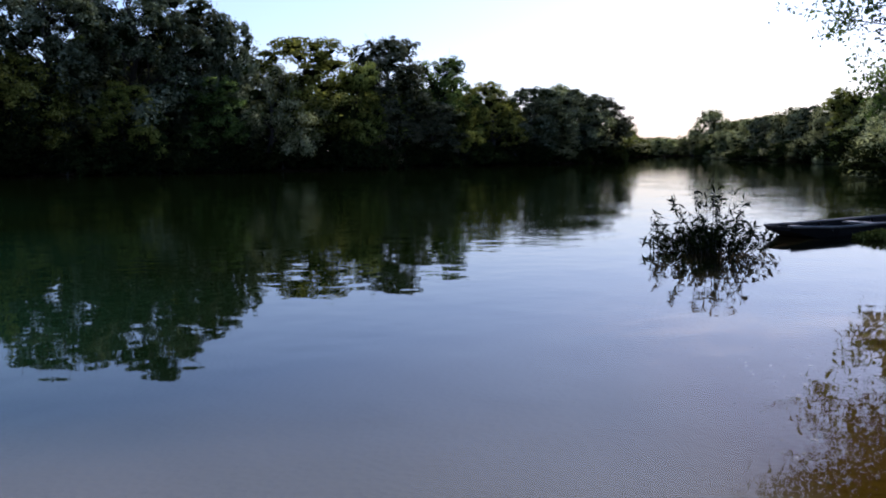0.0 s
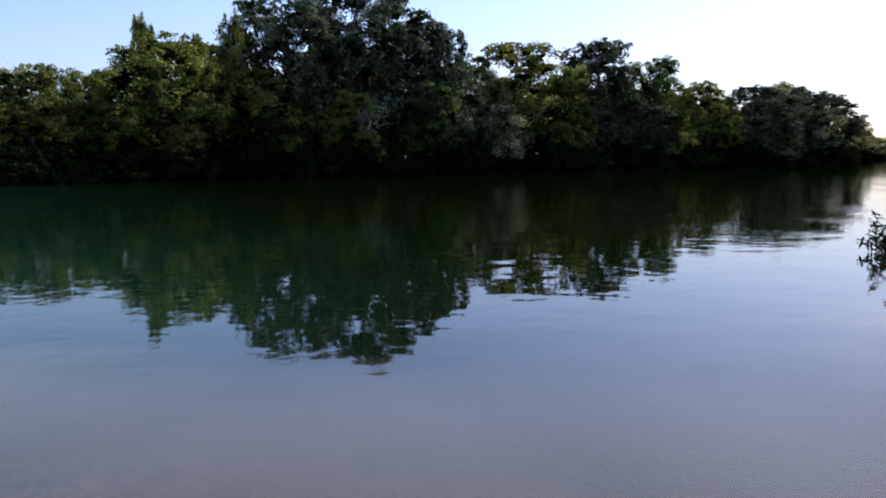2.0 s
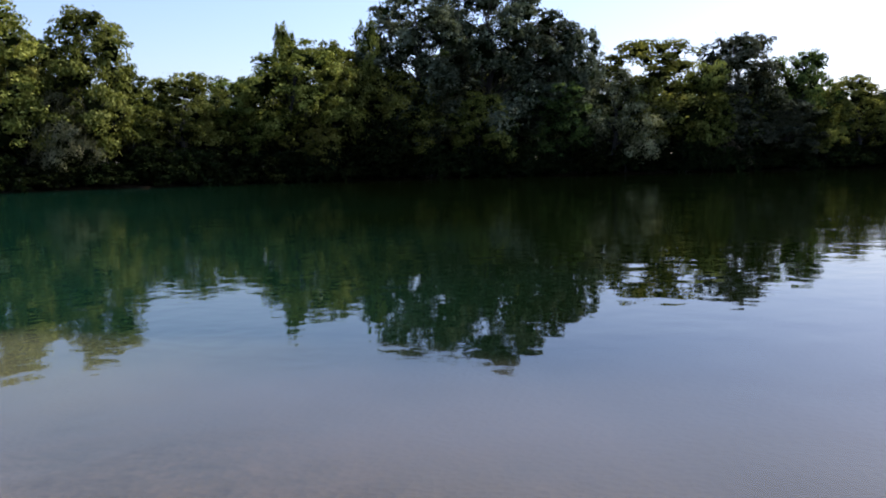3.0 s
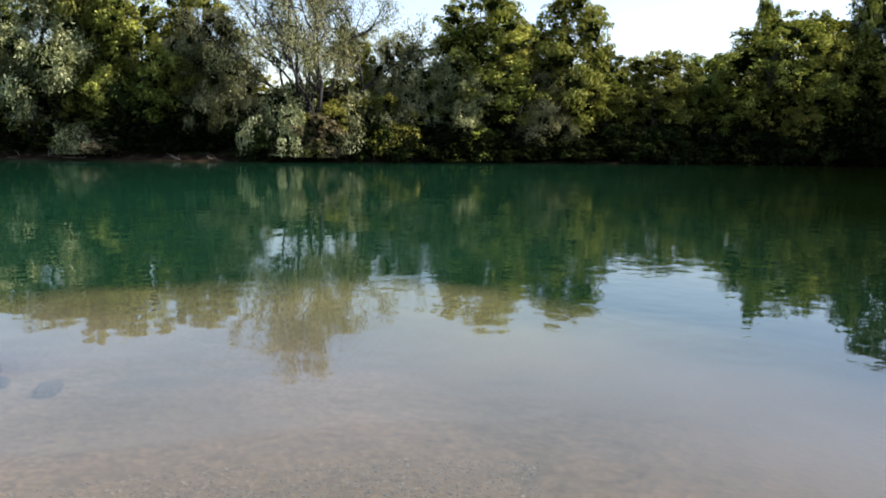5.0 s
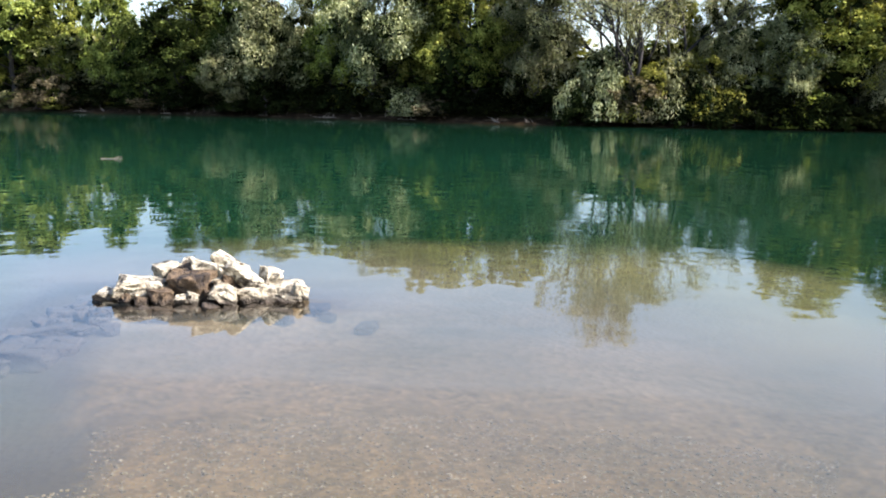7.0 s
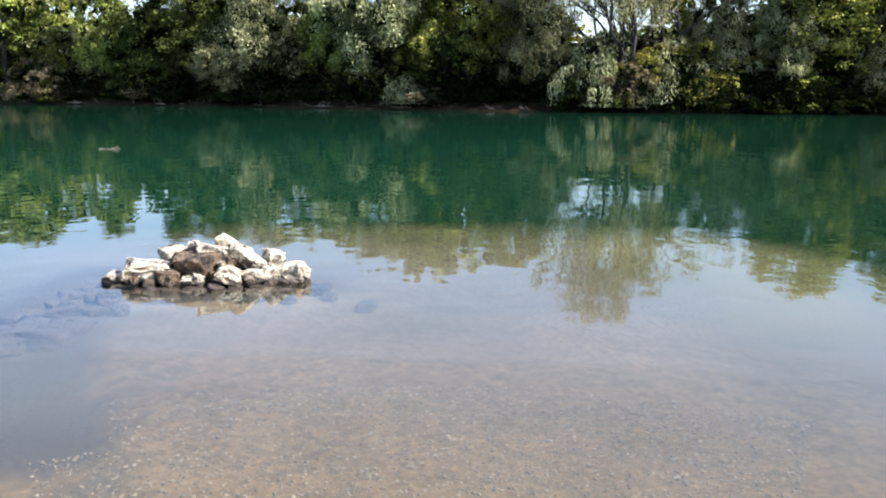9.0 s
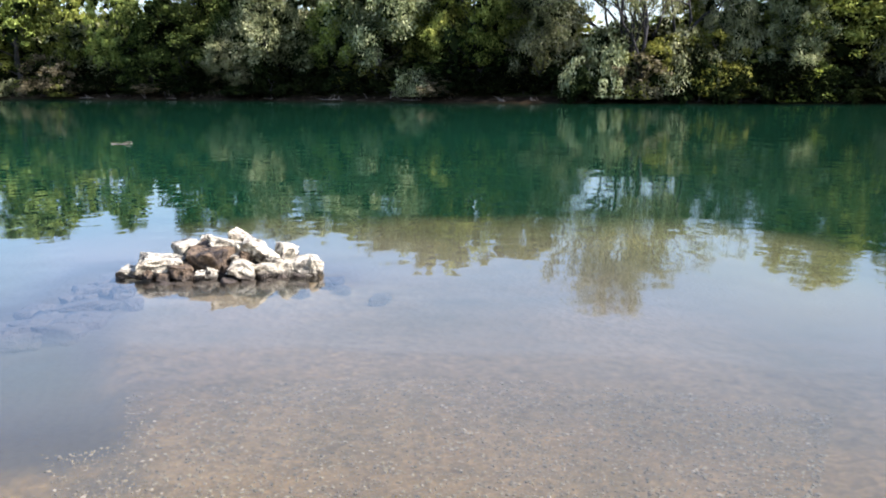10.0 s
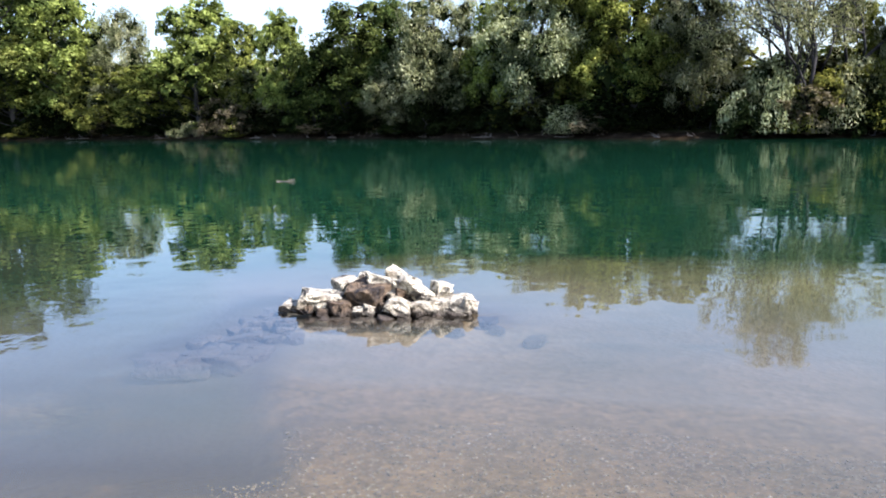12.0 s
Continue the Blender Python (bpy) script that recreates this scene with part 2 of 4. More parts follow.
def stone_material(name, low, high, stain_and_crevice):
    n = Nodes(name)
    coord, info = n.add("TexCoord"), n.add("ObjectInfo")
    shift = n.add("VectorMath")
    shift.operation = "ADD"
    n.link(coord.outputs["Object"], shift.inputs[0])
    n.link(info.outputs["Random"], shift.inputs[1])
    grain = n.noise(shift.outputs[0], 22.0, 6.0, 0.65)
    cloud = n.noise(shift.outputs[0], 5.0, 4.0)
    blot = n.ramp(n.noise(shift.outputs[0], 5.0, 5.0, 0.65), (0.52, (0, 0, 0)), (0.58, (1, 1, 1)))
    pits = n.ramp(n.noise(shift.outputs[0], 9.0, 5.0, 0.7), (0.56, (0, 0, 0)), (0.61, (1, 1, 1)))
    colour = n.ramp(n.maths("MULTIPLY_ADD", grain, 0.4, n.maths("MULTIPLY", cloud, 0.6)), (0.35, low), (0.6, high))
    colour = n.mix(n.maths("MULTIPLY", blot, 0.8), colour, stain_and_crevice)
    colour = n.mix(n.maths("MULTIPLY", pits, 0.75), colour, stain_and_crevice)
    bent = n.add("VectorMath")
    bent.operation = "ADD"
    warp = n.add("TexNoise", Scale=7.0, Detail=3.0)
    n.link(shift.outputs[0], warp.inputs["Vector"])
    n.link(shift.outputs[0], bent.inputs[0])
    n.link(n.mix(1.0, warp.outputs["Color"], (0.16, 0.16, 0.16), "MULTIPLY"), bent.inputs[1])
    cells = n.add("TexVoronoi", Scale=3.4)
    cells.feature = "DISTANCE_TO_EDGE"
    n.link(bent.outputs[0], cells.inputs["Vector"])
    # cracks drawn dark, with the shade of crevices put into the colour
    cracks = n.maths("MULTIPLY", n.ramp(n.maths("MULTIPLY_ADD", grain, -0.05, cells.outputs["Distance"]), (0.0, (1, 1, 1)), (0.03, (0, 0, 0))), n.ramp(cloud, (0.45, (0.15, 0.15, 0.15)), (0.6, (1, 1, 1))))
    colour = n.mix(n.maths("MULTIPLY", cracks, 0.85), colour, stain_and_crevice)
    geo, split = n.add("NewGeometry"), n.add("SeparateXYZ")
    n.link(geo.outputs["Position"], split.inputs[0])
    soaked = n.ramp(n.maths("MULTIPLY_ADD", cloud, 0.12, split.outputs["Z"]), (0.075, (1, 1, 1)), (0.12, (0, 0, 0)))
    colour = n.mix(n.maths("MULTIPLY", soaked, 0.9), colour, (0.045, 0.034, 0.022))
    surface = n.add("BsdfPrincipled", Roughness=0.88)
    n.link(colour, surface.inputs["Base Color"])
    n.link(n.bump(n.maths("SUBTRACT", n.maths("ADD", grain, n.maths("MULTIPLY", cloud, 2.0)), n.maths("MULTIPLY", cracks, 0.8)), 0.9, 0.04), surface.inputs["Normal"])
    return n.done(surface.outputs[0])


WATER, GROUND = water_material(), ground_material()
STONE = stone_material("pale_limestone", (0.13, 0.095, 0.05), (0.76, 0.695, 0.50), (0.02, 0.013, 0.007))


def pebble_material():
    n = Nodes("river_pebbles")
    geo = n.add("NewGeometry")
    colour = n.ramp(geo.outputs["Random Per Island"], (0.0, (0.10, 0.083, 0.05)), (0.3, (0.16, 0.132, 0.078)), (0.6, (0.21, 0.175, 0.10)), (0.95, (0.26, 0.215, 0.13)), (1.0, (0.36, 0.305, 0.21)))
    grain = n.noise(geo.outputs["Position"], 60.0, 3.0)
    surface = n.add("BsdfPrincipled", Roughness=0.8, Specular_IOR_Level=0.1)
    n.link(n.mix(0.4, colour, n.ramp(grain, (0.3, (0.6, 0.6, 0.6)), (0.7, (1.2, 1.2, 1.2))), "MULTIPLY"), surface.inputs["Base Color"])
    return n.done(surface.outputs[0])


PEBBLE = pebble_material()
STAINED_STONE = stone_material("stained_limestone", (0.035, 0.022, 0.011), (0.19, 0.13, 0.068), (0.012, 0.008, 0.005))
SUNKEN_STONE = stone_material("algae_grown_stone", (0.04, 0.036, 0.035), (0.27, 0.25, 0.23), (0.02, 0.018, 0.016))
# wet stone, darkened further for the shade between the boulders
WET_SHADE_STONE = stone_material("wet_shade_dark_stone", (0.012, 0.009, 0.006), (0.05, 0.037, 0.022), (0.01, 0.008, 0.005))


def wood_material(name, dark, light):
    n = Nodes(name)
    coord = n.add("TexCoord")
    stretch = n.add("Mapping")
    stretch.inputs["Scale"].default_value = (0.6, 9, 9)
    n.link(coord.outputs["Object"], stretch.inputs["Vector"])
    grain = n.noise(stretch.outputs[0], 3.0, 5.0)
    surface = n.add("BsdfPrincipled", Roughness=0.85, Specular_IOR_Level=0.15)
    n.link(n.ramp(grain, (0.3, dark), (0.7, light)), surface.inputs["Base Color"])
    n.link(n.bump(grain, 0.4, 0.01), surface.inputs["Normal"])
    return n.done(surface.outputs[0])


TARRED = wood_material("tarred_wood", (0.003, 0.0028, 0.0026), (0.009, 0.008, 0.007))
WEATHERED = wood_material("weathered_grey_wood", (0.10, 0.095, 0.085), (0.26, 0.245, 0.22))


# ---- mesh helpers ----
def mesh_of(name, verts, faces, material, smooth=True):
    data = bpy.data.meshes.new(name)
    data.from_pydata([tuple(v) for v in verts], [], faces)
    data.materials.append(material)
    if smooth:
        data.polygons.foreach_set("use_smooth", [True] * len(data.polygons))
    data.update()
    return data


def quads_mesh(name, verts, material):
    """verts: (n, 4, 3), a leaf in each row."""
    count = len(verts)
    data = bpy.data.meshes.new(name)
    data.vertices.add(4 * count)
    data.vertices.foreach_set("co", np.asarray(verts, np.float32).ravel())
    data.loops.add(4 * count)
    data.loops.foreach_set("vertex_index", np.arange(4 * count, dtype=np.int32))
    data.polygons.add(count)
    data.polygons.foreach_set("loop_start", np.arange(0, 4 * count, 4, dtype=np.int32))
    data.update(calc_edges=True)
    data.materials.append(material)
    return data


def part(name, data, parent, label=""):
    ob = new(name, data)
    ob.parent = parent
    return tagged(ob, label) if label else ob


def tube(points, radii, sides=7):
    """A tapered, bent stem: verts and faces."""
    points, verts, faces = np.asarray(points, float), [], []
    for i, (p, r) in enumerate(zip(points, radii)):
        way = points[min(i + 1, len(points) - 1)] - points[max(i - 1, 0)]
        way /= np.linalg.norm(way) + 1e-9
        a = np.cross(way, (0.3, 0.9, 0.1) if abs(way[2]) > 0.9 else (0, 0, 1))
        a /= np.linalg.norm(a) + 1e-9
        b = np.cross(way, a)
        for k in range(sides):
            angle = 2 * math.pi * k / sides
            verts.append(p + r * (math.cos(angle) * a + math.sin(angle) * b))
    for i in range(len(points) - 1):
        for k in range(sides):
            j = (k + 1) % sides
            faces.append((i * sides + k, i * sides + j, (i + 1) * sides + j, (i + 1) * sides + k))
    faces.append(tuple(range((len(points) - 1) * sides, len(points) * sides)))
    return verts, faces


def joined(pieces):
    verts, faces = [], []
    for v, f in pieces:
        faces += [tuple(i + len(verts) for i in face) for face in f]
        verts += list(v)
    return verts, faces


def unit(v):
    return v / (np.linalg.norm(v, axis=-1, keepdims=True) + 1e-9)


def leaves(rng, centres, ways, length, width, hang=0.0, flat=0.85):
    """Folded leaf sprigs at the centres, facing about the given ways."""
    n = len(centres)
    face = unit(ways * flat + rng.normal(size=(n, 3)) * 0.42 + (0, 0, 0.15))
    along = rng.normal(size=(n, 3)) + np.array((0, 0, -1)) * hang * 3
    along = unit(along - (along * face).sum(1, keepdims=True) * face)
    side = np.cross(face, along)
    size = rng.uniform(0.6, 1.3, (n, 1))
    long, wide = along * length * size / 2, side * width * size / 2
    fold = face * width * size * 0.25
    return np.stack([centres - long, centres - wide + fold, centres + long * rng.uniform(0.8, 1.2, (n, 1)), centres + wide + fold], 1)


# ---- the land: banks, bed and the river's surface ----
FAR_BANK = [(260, 480), (150, 440), (98, 385), (70, 330), (45, 260), (27.4, 198.8), (30.5, 163.7), (26.9, 148.6), (16.4, 131.5), (2.7, 116.4), (-8.0, 107.2), (-15.9, 101.1), (-24.7, 94.8), (-36.3, 84.8), (-48.2, 70.9), (-55.0, 56.1), (-58.6, 44.0), (-62.6, 32.9), (-66.3, 25.9), (-70.7, 17.4), (-77.0, 8.8), (-89.9, -5.3), (-103.8, -25.9), (-118.2, -48.2), (-130.5, -73.6), (-145, -110), (-160, -200), (-180, -400)]
NEAR_BANK = [(-70, -400), (-62, -200), (-48, -80), (-24, -32), (-9, -13), (-2.5, -7.2), (0.9, -5.5), (2.0, -4.0), (2.5, -1.6), (4.7, 3.8),
             (8.3, 9.8), (11.2, 14.3), (13.7, 18.8), (24, 40), (38, 66), (46, 95), (52, 130), (60, 180), (72, 250), (108, 330), (180, 385), (290, 420)]
RIVER = np.array(FAR_BANK + NEAR_BANK, float)


def line_distance(p, line, closed=False):
    best = np.full(len(p), 1e9)
    ends = np.roll(line, -1, 0) if closed else line[1:]
    for a, b in zip(line if closed else line[:-1], ends):
        ab = b - a
        k = np.clip(((p - a) @ ab) / (ab @ ab), 0, 1)
        best = np.minimum(best, np.hypot(*(p - a - k[:, None] * ab).T))
    return best


def in_river(p):
    inside = np.zeros(len(p), bool)
    for (x0, y0), (x1, y1) in zip(RIVER, np.roll(RIVER, -1, 0)):
        crosses = (y0 > p[:, 1]) != (y1 > p[:, 1])
        inside ^= crosses & (p[:, 0] < (x1 - x0) * (p[:, 1] - y0) / (y1 - y0 + 1e-12) + x0)
    return inside


def wavy(p, scale, seed=0.0):
    return (np.sin(p[:, 0] * scale + seed) + np.sin(p[:, 1] * scale * 1.3 + 2 * seed) + np.sin((p[:, 0] + p[:, 1]) * scale * 0.7 + 3 * seed)) / 3


def pool(p):
    """The deeper, darker reach beyond a straight edge between the pile of boulders and the shore."""
    over = -4.87 + 0.3 * (p[:, 0] + 4.95) - p[:, 1]
    return np.interp(over, [-0.1, 0.25], [0, 1]) * np.interp(p[:, 0], [-12, -9, -4.6, -3.8], [0, 1, 1, 0])


def land_height(p):
    p = np.asarray(p, float)
    wet = in_river(p)
    near, far = line_distance(p, np.array(NEAR_BANK, float)), line_distance(p, np.array(FAR_BANK, float))
    near = near + 0.5 * wavy(p, 0.9)
    near = near * np.interp(np.hypot(p[:, 0], p[:, 1] + 4), [10, 26], [1.0, 1.35])
    near = near * np.interp(p[:, 1] + 0.35 * p[:, 0], [-6, -3.2, -0.2, 5.8], [1.0, 0.85, 0.88, 1.3])
    near = near * (1 - 0.6 * np.interp(p[:, 0] - 0.12 * p[:, 1], [0.7, 1.9], [0, 1]) * np.interp(p[:, 1], [4.8, 7.8], [1, 0]))
    shelf = np.interp(near, [-1, 0, 1.5, 4, 6, 8, 10, 13, 18, 26], [0.06, 0.02, -0.13, -0.30, -0.58, -1.05, -1.6, -2.3, -3.0, -3.3])
    steep = np.interp(far + 0.5 * wavy(p, 0.5, 1.0), [0, 0.8, 4, 12], [0.05, -0.25, -1.3, -3.2])
    bed = 0.4 * np.maximum(shelf, steep) + 0.012 * wavy(p, 2.1, 2.0)
    bed = bed - 0.12 * pool(p)
    off = p - (-7.3, -4.13)
    mound = np.exp(-(((off @ (0.19, 0.982)) / 1.1) ** 2) - ((off @ (-0.982, 0.19) - 0.05) / 0.5) ** 2)
    bed = bed + np.maximum(-0.05 - bed, 0) * mound
    dry = np.where(near < far, np.interp(near, [0, 1, 3, 8, 40], [0.03, 0.18, 0.35, 0.7, 1.2]), np.interp(far, [0, 0.5, 2, 6, 30], [0.05, 0.3, 0.8, 1.5, 2.2]))
    dry = dry + 0.1 * wavy(p, 0.6, 4.0) * np.minimum(np.minimum(near, far), 1)
    return np.where(wet, bed, dry)


def steps(low, high, fine_low, fine_high, fine, grow=1.12):
    inner = list(np.arange(fine_low, fine_high, fine))
    up, down, step = [fine_high], [fine_low], fine
    while up[-1] < high or down[-1] > low:
        step = min(step * grow, 400)
        up.append(min(up[-1] + step, high))
        down.append(max(down[-1] - step, low))
    return np.unique(np.round(down[::-1] + inner + up, 4))


def sheet(name, xs, ys, heights, material):
    nx, ny = len(xs), len(ys)
    grid = np.stack(np.meshgrid(xs, ys, indexing="ij"), -1).reshape(-1, 2)
    z = heights(grid)
    faces = [(i * ny + j, (i + 1) * ny + j, (i + 1) * ny + j + 1, i * ny + j + 1) for i in range(nx - 1) for j in range(ny - 1)]
    return new(name, mesh_of(name, np.c_[grid, z], faces, material)), grid


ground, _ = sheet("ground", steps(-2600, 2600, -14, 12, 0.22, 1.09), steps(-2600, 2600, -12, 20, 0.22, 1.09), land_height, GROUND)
tagged(ground, "gravelly river bed and earthy grassed river banks", "ground", kind="structure")
water, spots = sheet("water", steps(-420, 420, -14, 12, 0.22, 1.1), steps(-420, 520, -12, 16, 0.22, 1.1), lambda p: np.zeros(len(p)), WATER)
tagged(water, "calm green river water reflecting trees and sky", "water", kind="structure")
deep = water.data.attributes.new("depth", "FLOAT", "POINT")
clear = np.interp(spots[:, 0] - 0.12 * spots[:, 1], [0.8, 1.8], [0, 1]) * np.interp(spots[:, 1], [-2.5, -0.5, 5, 8], [0, 1, 1, 0])
tail = line_distance(spots, np.array([(-7.7, -5.25), (-6.7, -5.4), (-6.1, -5.6)]))
front = line_distance(spots, np.array([(-7.23, -5.06), (-6.89, -3.34)]))
fathom = np.clip(-land_height(spots) / 1.28, 0, 1) * (1 - 0.85 * clear) * np.interp(tail, [0.25, 0.7], [0.22, 1]) * np.interp(front, [0.12, 0.4], [0.15, 1])
deep.data.foreach_set("value", np.maximum(fathom, np.interp(np.hypot(spots[:, 0], spots[:, 1] + 4), [16, 28], [0, 0.8])).astype(np.float32))

# the sandy shoal off the shelf, with a fairly sharp outer edge over the green channel
off_shore, bearing = np.hypot(spots[:, 0] - 0.2, spots[:, 1] + 3.7), np.degrees(np.arctan2(-(spots[:, 0] - 0.2), spots[:, 1] + 3.7))
edge = np.interp(bearing, [-20, 10, 30, 45, 60, 100, 130], [6.0, 6.2, 6.6, 8.4, 10.2, 10.2, 9.0])
shoal = water.data.attributes.new("shoal", "FLOAT", "POINT")
shoal.data.foreach_set("value", (np.interp(off_shore - edge, [-6, -1.3, 0.5, 1.5], [1, 0.8, 0.2, 0]) * (1 - 0.35 * pool(spots)) * np.interp(front, [0.12, 0.4], [0.3, 1])).astype(np.float32))

# ---- trees ----
Habit = namedtuple("Habit", "low lobes lobe_size count leaf_long leaf_wide hang height width")
HABITS = {
    "y": Habit(0.28, 32, 0.39, 20000, 0.27, 0.16, 0.1, 12, 8),
    "b": Habit(0.26, 30, 0.39, 20000, 0.25, 0.14, 0.2, 12, 8),
    "w": Habit(0.24, 30, 0.41, 23000, 0.28, 0.085, 0.8, 12, 8),
    "d": Habit(0.18, 30, 0.39, 19000, 0.25, 0.14, 0.2, 12, 8),
    "p": Habit(0.2, 60, 0.325, 34000, 0.24, 0.13, 0.3, 14, 8),
    "s": Habit(0.0, 16, 0.36, 4500, 0.26, 0.10, 0.2, 4, 5),
    "u": Habit(0.0, 18, 0.40, 4500, 0.26, 0.14, 0.4, 4, 5),
    "g": Habit(0.0, 18, 0.38, 5000, 0.22, 0.12, 0.3, 4, 5),
    "h": Habit(0.0, 18, 0.38, 5500, 0.24, 0.08, 0.7, 4, 5),
}
made = {}


def tree_meshes(kind, seed, share=1.0):
    """The trunk with its limbs, and the crown of leaf sprigs, of one habit."""
    key = (kind, seed, share)
    if key in made:
        return made[key]
    h = HABITS[kind]
    rng = np.random.default_rng(1000 * ord(kind) + seed)
    r = h.width / 2
    lean = rng.normal(size=2) * 0.35
    stem = [np.array((lean[0] * s * s * 3, lean[1] * s * s * 3, h.height * s)) for s in np.linspace(0, 0.93, 9)]
    for p in stem[1:]:
        p[:2] += rng.normal(size=2) * 0.12
    girth = 0.017 * h.height
    pieces = [tube([stem[0] - (0, 0, 0.9)] + stem, [girth * 1.5, girth * 1.25] + [girth * (1 - s) ** 0.8 + 0.02 for s in np.linspace(0.08, 1, 8)], 8)]
    centres, sizes, weights, cores = [], [], [], []
    for k in range(h.lobes):
        s = h.low + (1 - h.low) * ((k + rng.uniform(0.1, 0.9)) / h.lobes) ** 0.85
        rise = (s - h.low) / (1 - h.low)
        reach = r * math.sqrt(1 - (2 * (rise - 0.42) / 1.25) ** 2) * rng.choice((0.75, 0.95, 1.05, 1.25))
        turn = k * 2.4 + rng.uniform(-0.5, 0.5)
        size = h.lobe_size * r * rng.uniform(0.55, 1.3) * (1.08 - 0.4 * s)
        out = max(reach - size * 0.55, 0.0) * math.sqrt(rng.uniform(0.3, 1))
        base = np.array([np.interp(s, np.linspace(0, 0.93, 9), [p[i] for p in stem]) for i in range(3)])
        c = np.array((base[0] + out * math.cos(turn), base[1] + out * math.sin(turn), h.height * s - size * 0.4 + rng.normal() * 0.25 * (1 - s)))
        c[2] = max(c[2], size * 0.55)
        centres.append(c)
        sizes.append(size)
        start = np.array([np.interp(max(s - 0.22, 0.05), np.linspace(0, 0.93, 9), [p[i] for p in stem]) for i in range(3)])
        bend = (start + c) / 2 + rng.normal(size=3) * 0.12 * r * 0.5 + (0, 0, -0.05 * r)
        limb = girth * (0.42 - 0.28 * s)
        pieces.append(tube([start, bend, c, c + (c - bend) * 0.4 + (0, 0, 0.3)], [limb, limb * 0.7, limb * 0.4, 0.012], 5))
        tip = c + rng.normal(size=3) * size * 0.7
        pieces.append(tube([bend + (c - bend) * 0.4, (bend + c) / 2 + (tip - bend) * 0.35, tip], [limb * 0.4, limb * 0.25, 0.008], 4))
        cores.append((c, size))
        weights.append(0.1)
        for _ in range(10):
            way = unit(unit(rng.normal(size=3)) + (0.35 * math.cos(turn), 0.35 * math.sin(turn), 0.25))
            centres.append(c + way * size * rng.uniform(0.75, 1.15) * (1, 1, 0.85))
            sizes.append(size * rng.uniform(0.2, 0.46))
            weights.append(1.0)
    centres, sizes, weights = np.array(centres), np.array(sizes), np.array(weights)
    count = int(h.count * share)
    pick = rng.choice(len(centres), count, p=weights * sizes**2 / (weights * sizes**2).sum())
    ways = unit(unit(rng.normal(size=(count, 3))) + (0, 0, 0.45))
    spread = rng.uniform(0.3, 1.0, (count, 1)) ** 0.4 * (1 + 0.7 * rng.random((count, 1)) ** 4)
    at = centres[pick] + ways * sizes[pick][:, None] * spread * (1.05, 1.05, 0.85)
    if h.hang > 0.5:
        at[:, 2] -= rng.random(count) ** 2 * 0.9
    at[:, 2] = np.maximum(at[:, 2], 0.1)
    grow = share ** -0.45
    trunk = mesh_of("trunk", *joined(pieces), BARK)
    outer = leaves(rng, at, ways, h.leaf_long * grow, h.leaf_wide * grow, h.hang)
    # the foliage inside each lobe: few, large, blocking light, its shade put into dark colour
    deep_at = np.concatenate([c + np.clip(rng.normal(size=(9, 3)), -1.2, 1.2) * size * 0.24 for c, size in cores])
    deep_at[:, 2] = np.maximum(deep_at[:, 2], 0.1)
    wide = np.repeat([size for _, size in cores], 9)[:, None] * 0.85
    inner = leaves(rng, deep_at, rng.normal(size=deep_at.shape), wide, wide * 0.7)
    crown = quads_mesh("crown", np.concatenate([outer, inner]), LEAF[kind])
    crown.materials.append(INNER_SHADE_LEAF)
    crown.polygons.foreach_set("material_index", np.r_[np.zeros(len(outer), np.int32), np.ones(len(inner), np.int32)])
    made[key] = trunk, crown
    return made[key]


KIND_WORDS = {
    "y": ("broadleaf_tree", "leafy yellow-green broadleaf tree on the river bank", "tree"),
    "b": ("broadleaf_tree", "leafy olive-green broadleaf tree on the river bank", "tree"),
    "w": ("willow_tree", "grey-green willow tree hanging over the river bank", "tree"),
    "d": ("broadleaf_tree", "dense dark green broadleaf tree on the river bank", "tree"),
    "p": ("poplar_tree", "tall silvery poplar tree with visible limbs", "tree"),
    "u": ("bush", "green bush overhanging the river's edge, shade put into its dark leaves", "bush"),
    "g": ("bush", "low leafy olive-green bush overhanging the river's edge", "bush"),
    "h": ("willow_bush", "low grey-green willow bush at the river's edge", "bush"),
    "s": ("shrub", "low dry beige-green shrub at the water's edge", "shrub"),
}


def tree_pose(x, y, top, width, kind):
    h = HABITS[kind]
    base = max(float(land_height([(x, y)])[0]), -0.3)
    turn = random.Random(int(x * 131 + y * 17)).uniform(0, 6.28)
    wide = (1.66 if kind in "ybwd" else 1.75 if kind == "p" else 1.25) * width / h.width
    return Matrix.LocRotScale((x, y, base), Euler((0, 0, turn)), (wide, wide, (top - base) / h.height))


def woodland(name, rows, label, share):
    """Trees that nobody could count, as one mass with its stems and its leaves."""
    root = new(name)
    for kind in sorted({row[4] for row in rows}):
        quads, stems = [], []
        for row in rows:
            if row[4] == kind:
                m = np.array(tree_pose(*row[:5]))
                trunk, crown = tree_meshes(kind, row[5], share)
                co = np.empty(3 * len(crown.vertices), np.float32)
                crown.vertices.foreach_get("co", co)
                quads.append(co.reshape(-1, 3) @ m[:3, :3].T + m[:3, 3])
                foot, tip = m @ (0, 0, 0, 1), m @ (0, 0, HABITS[kind].height * 0.8, 1)
                stems.append(tube([foot[:3], (foot[:3] + tip[:3]) / 2 + 0.15, tip[:3]], [0.22, 0.15, 0.04], 5))
        tagged(part("foliage", quads_mesh("foliage", np.concatenate(quads).reshape(-1, 4, 3), LEAF[kind]), root), kind="stuff")
        tagged(part("stems", mesh_of("stems", *joined(stems), BARK), root), kind="stuff")
    return tagged(root, label, "woodland", kind="stuff")


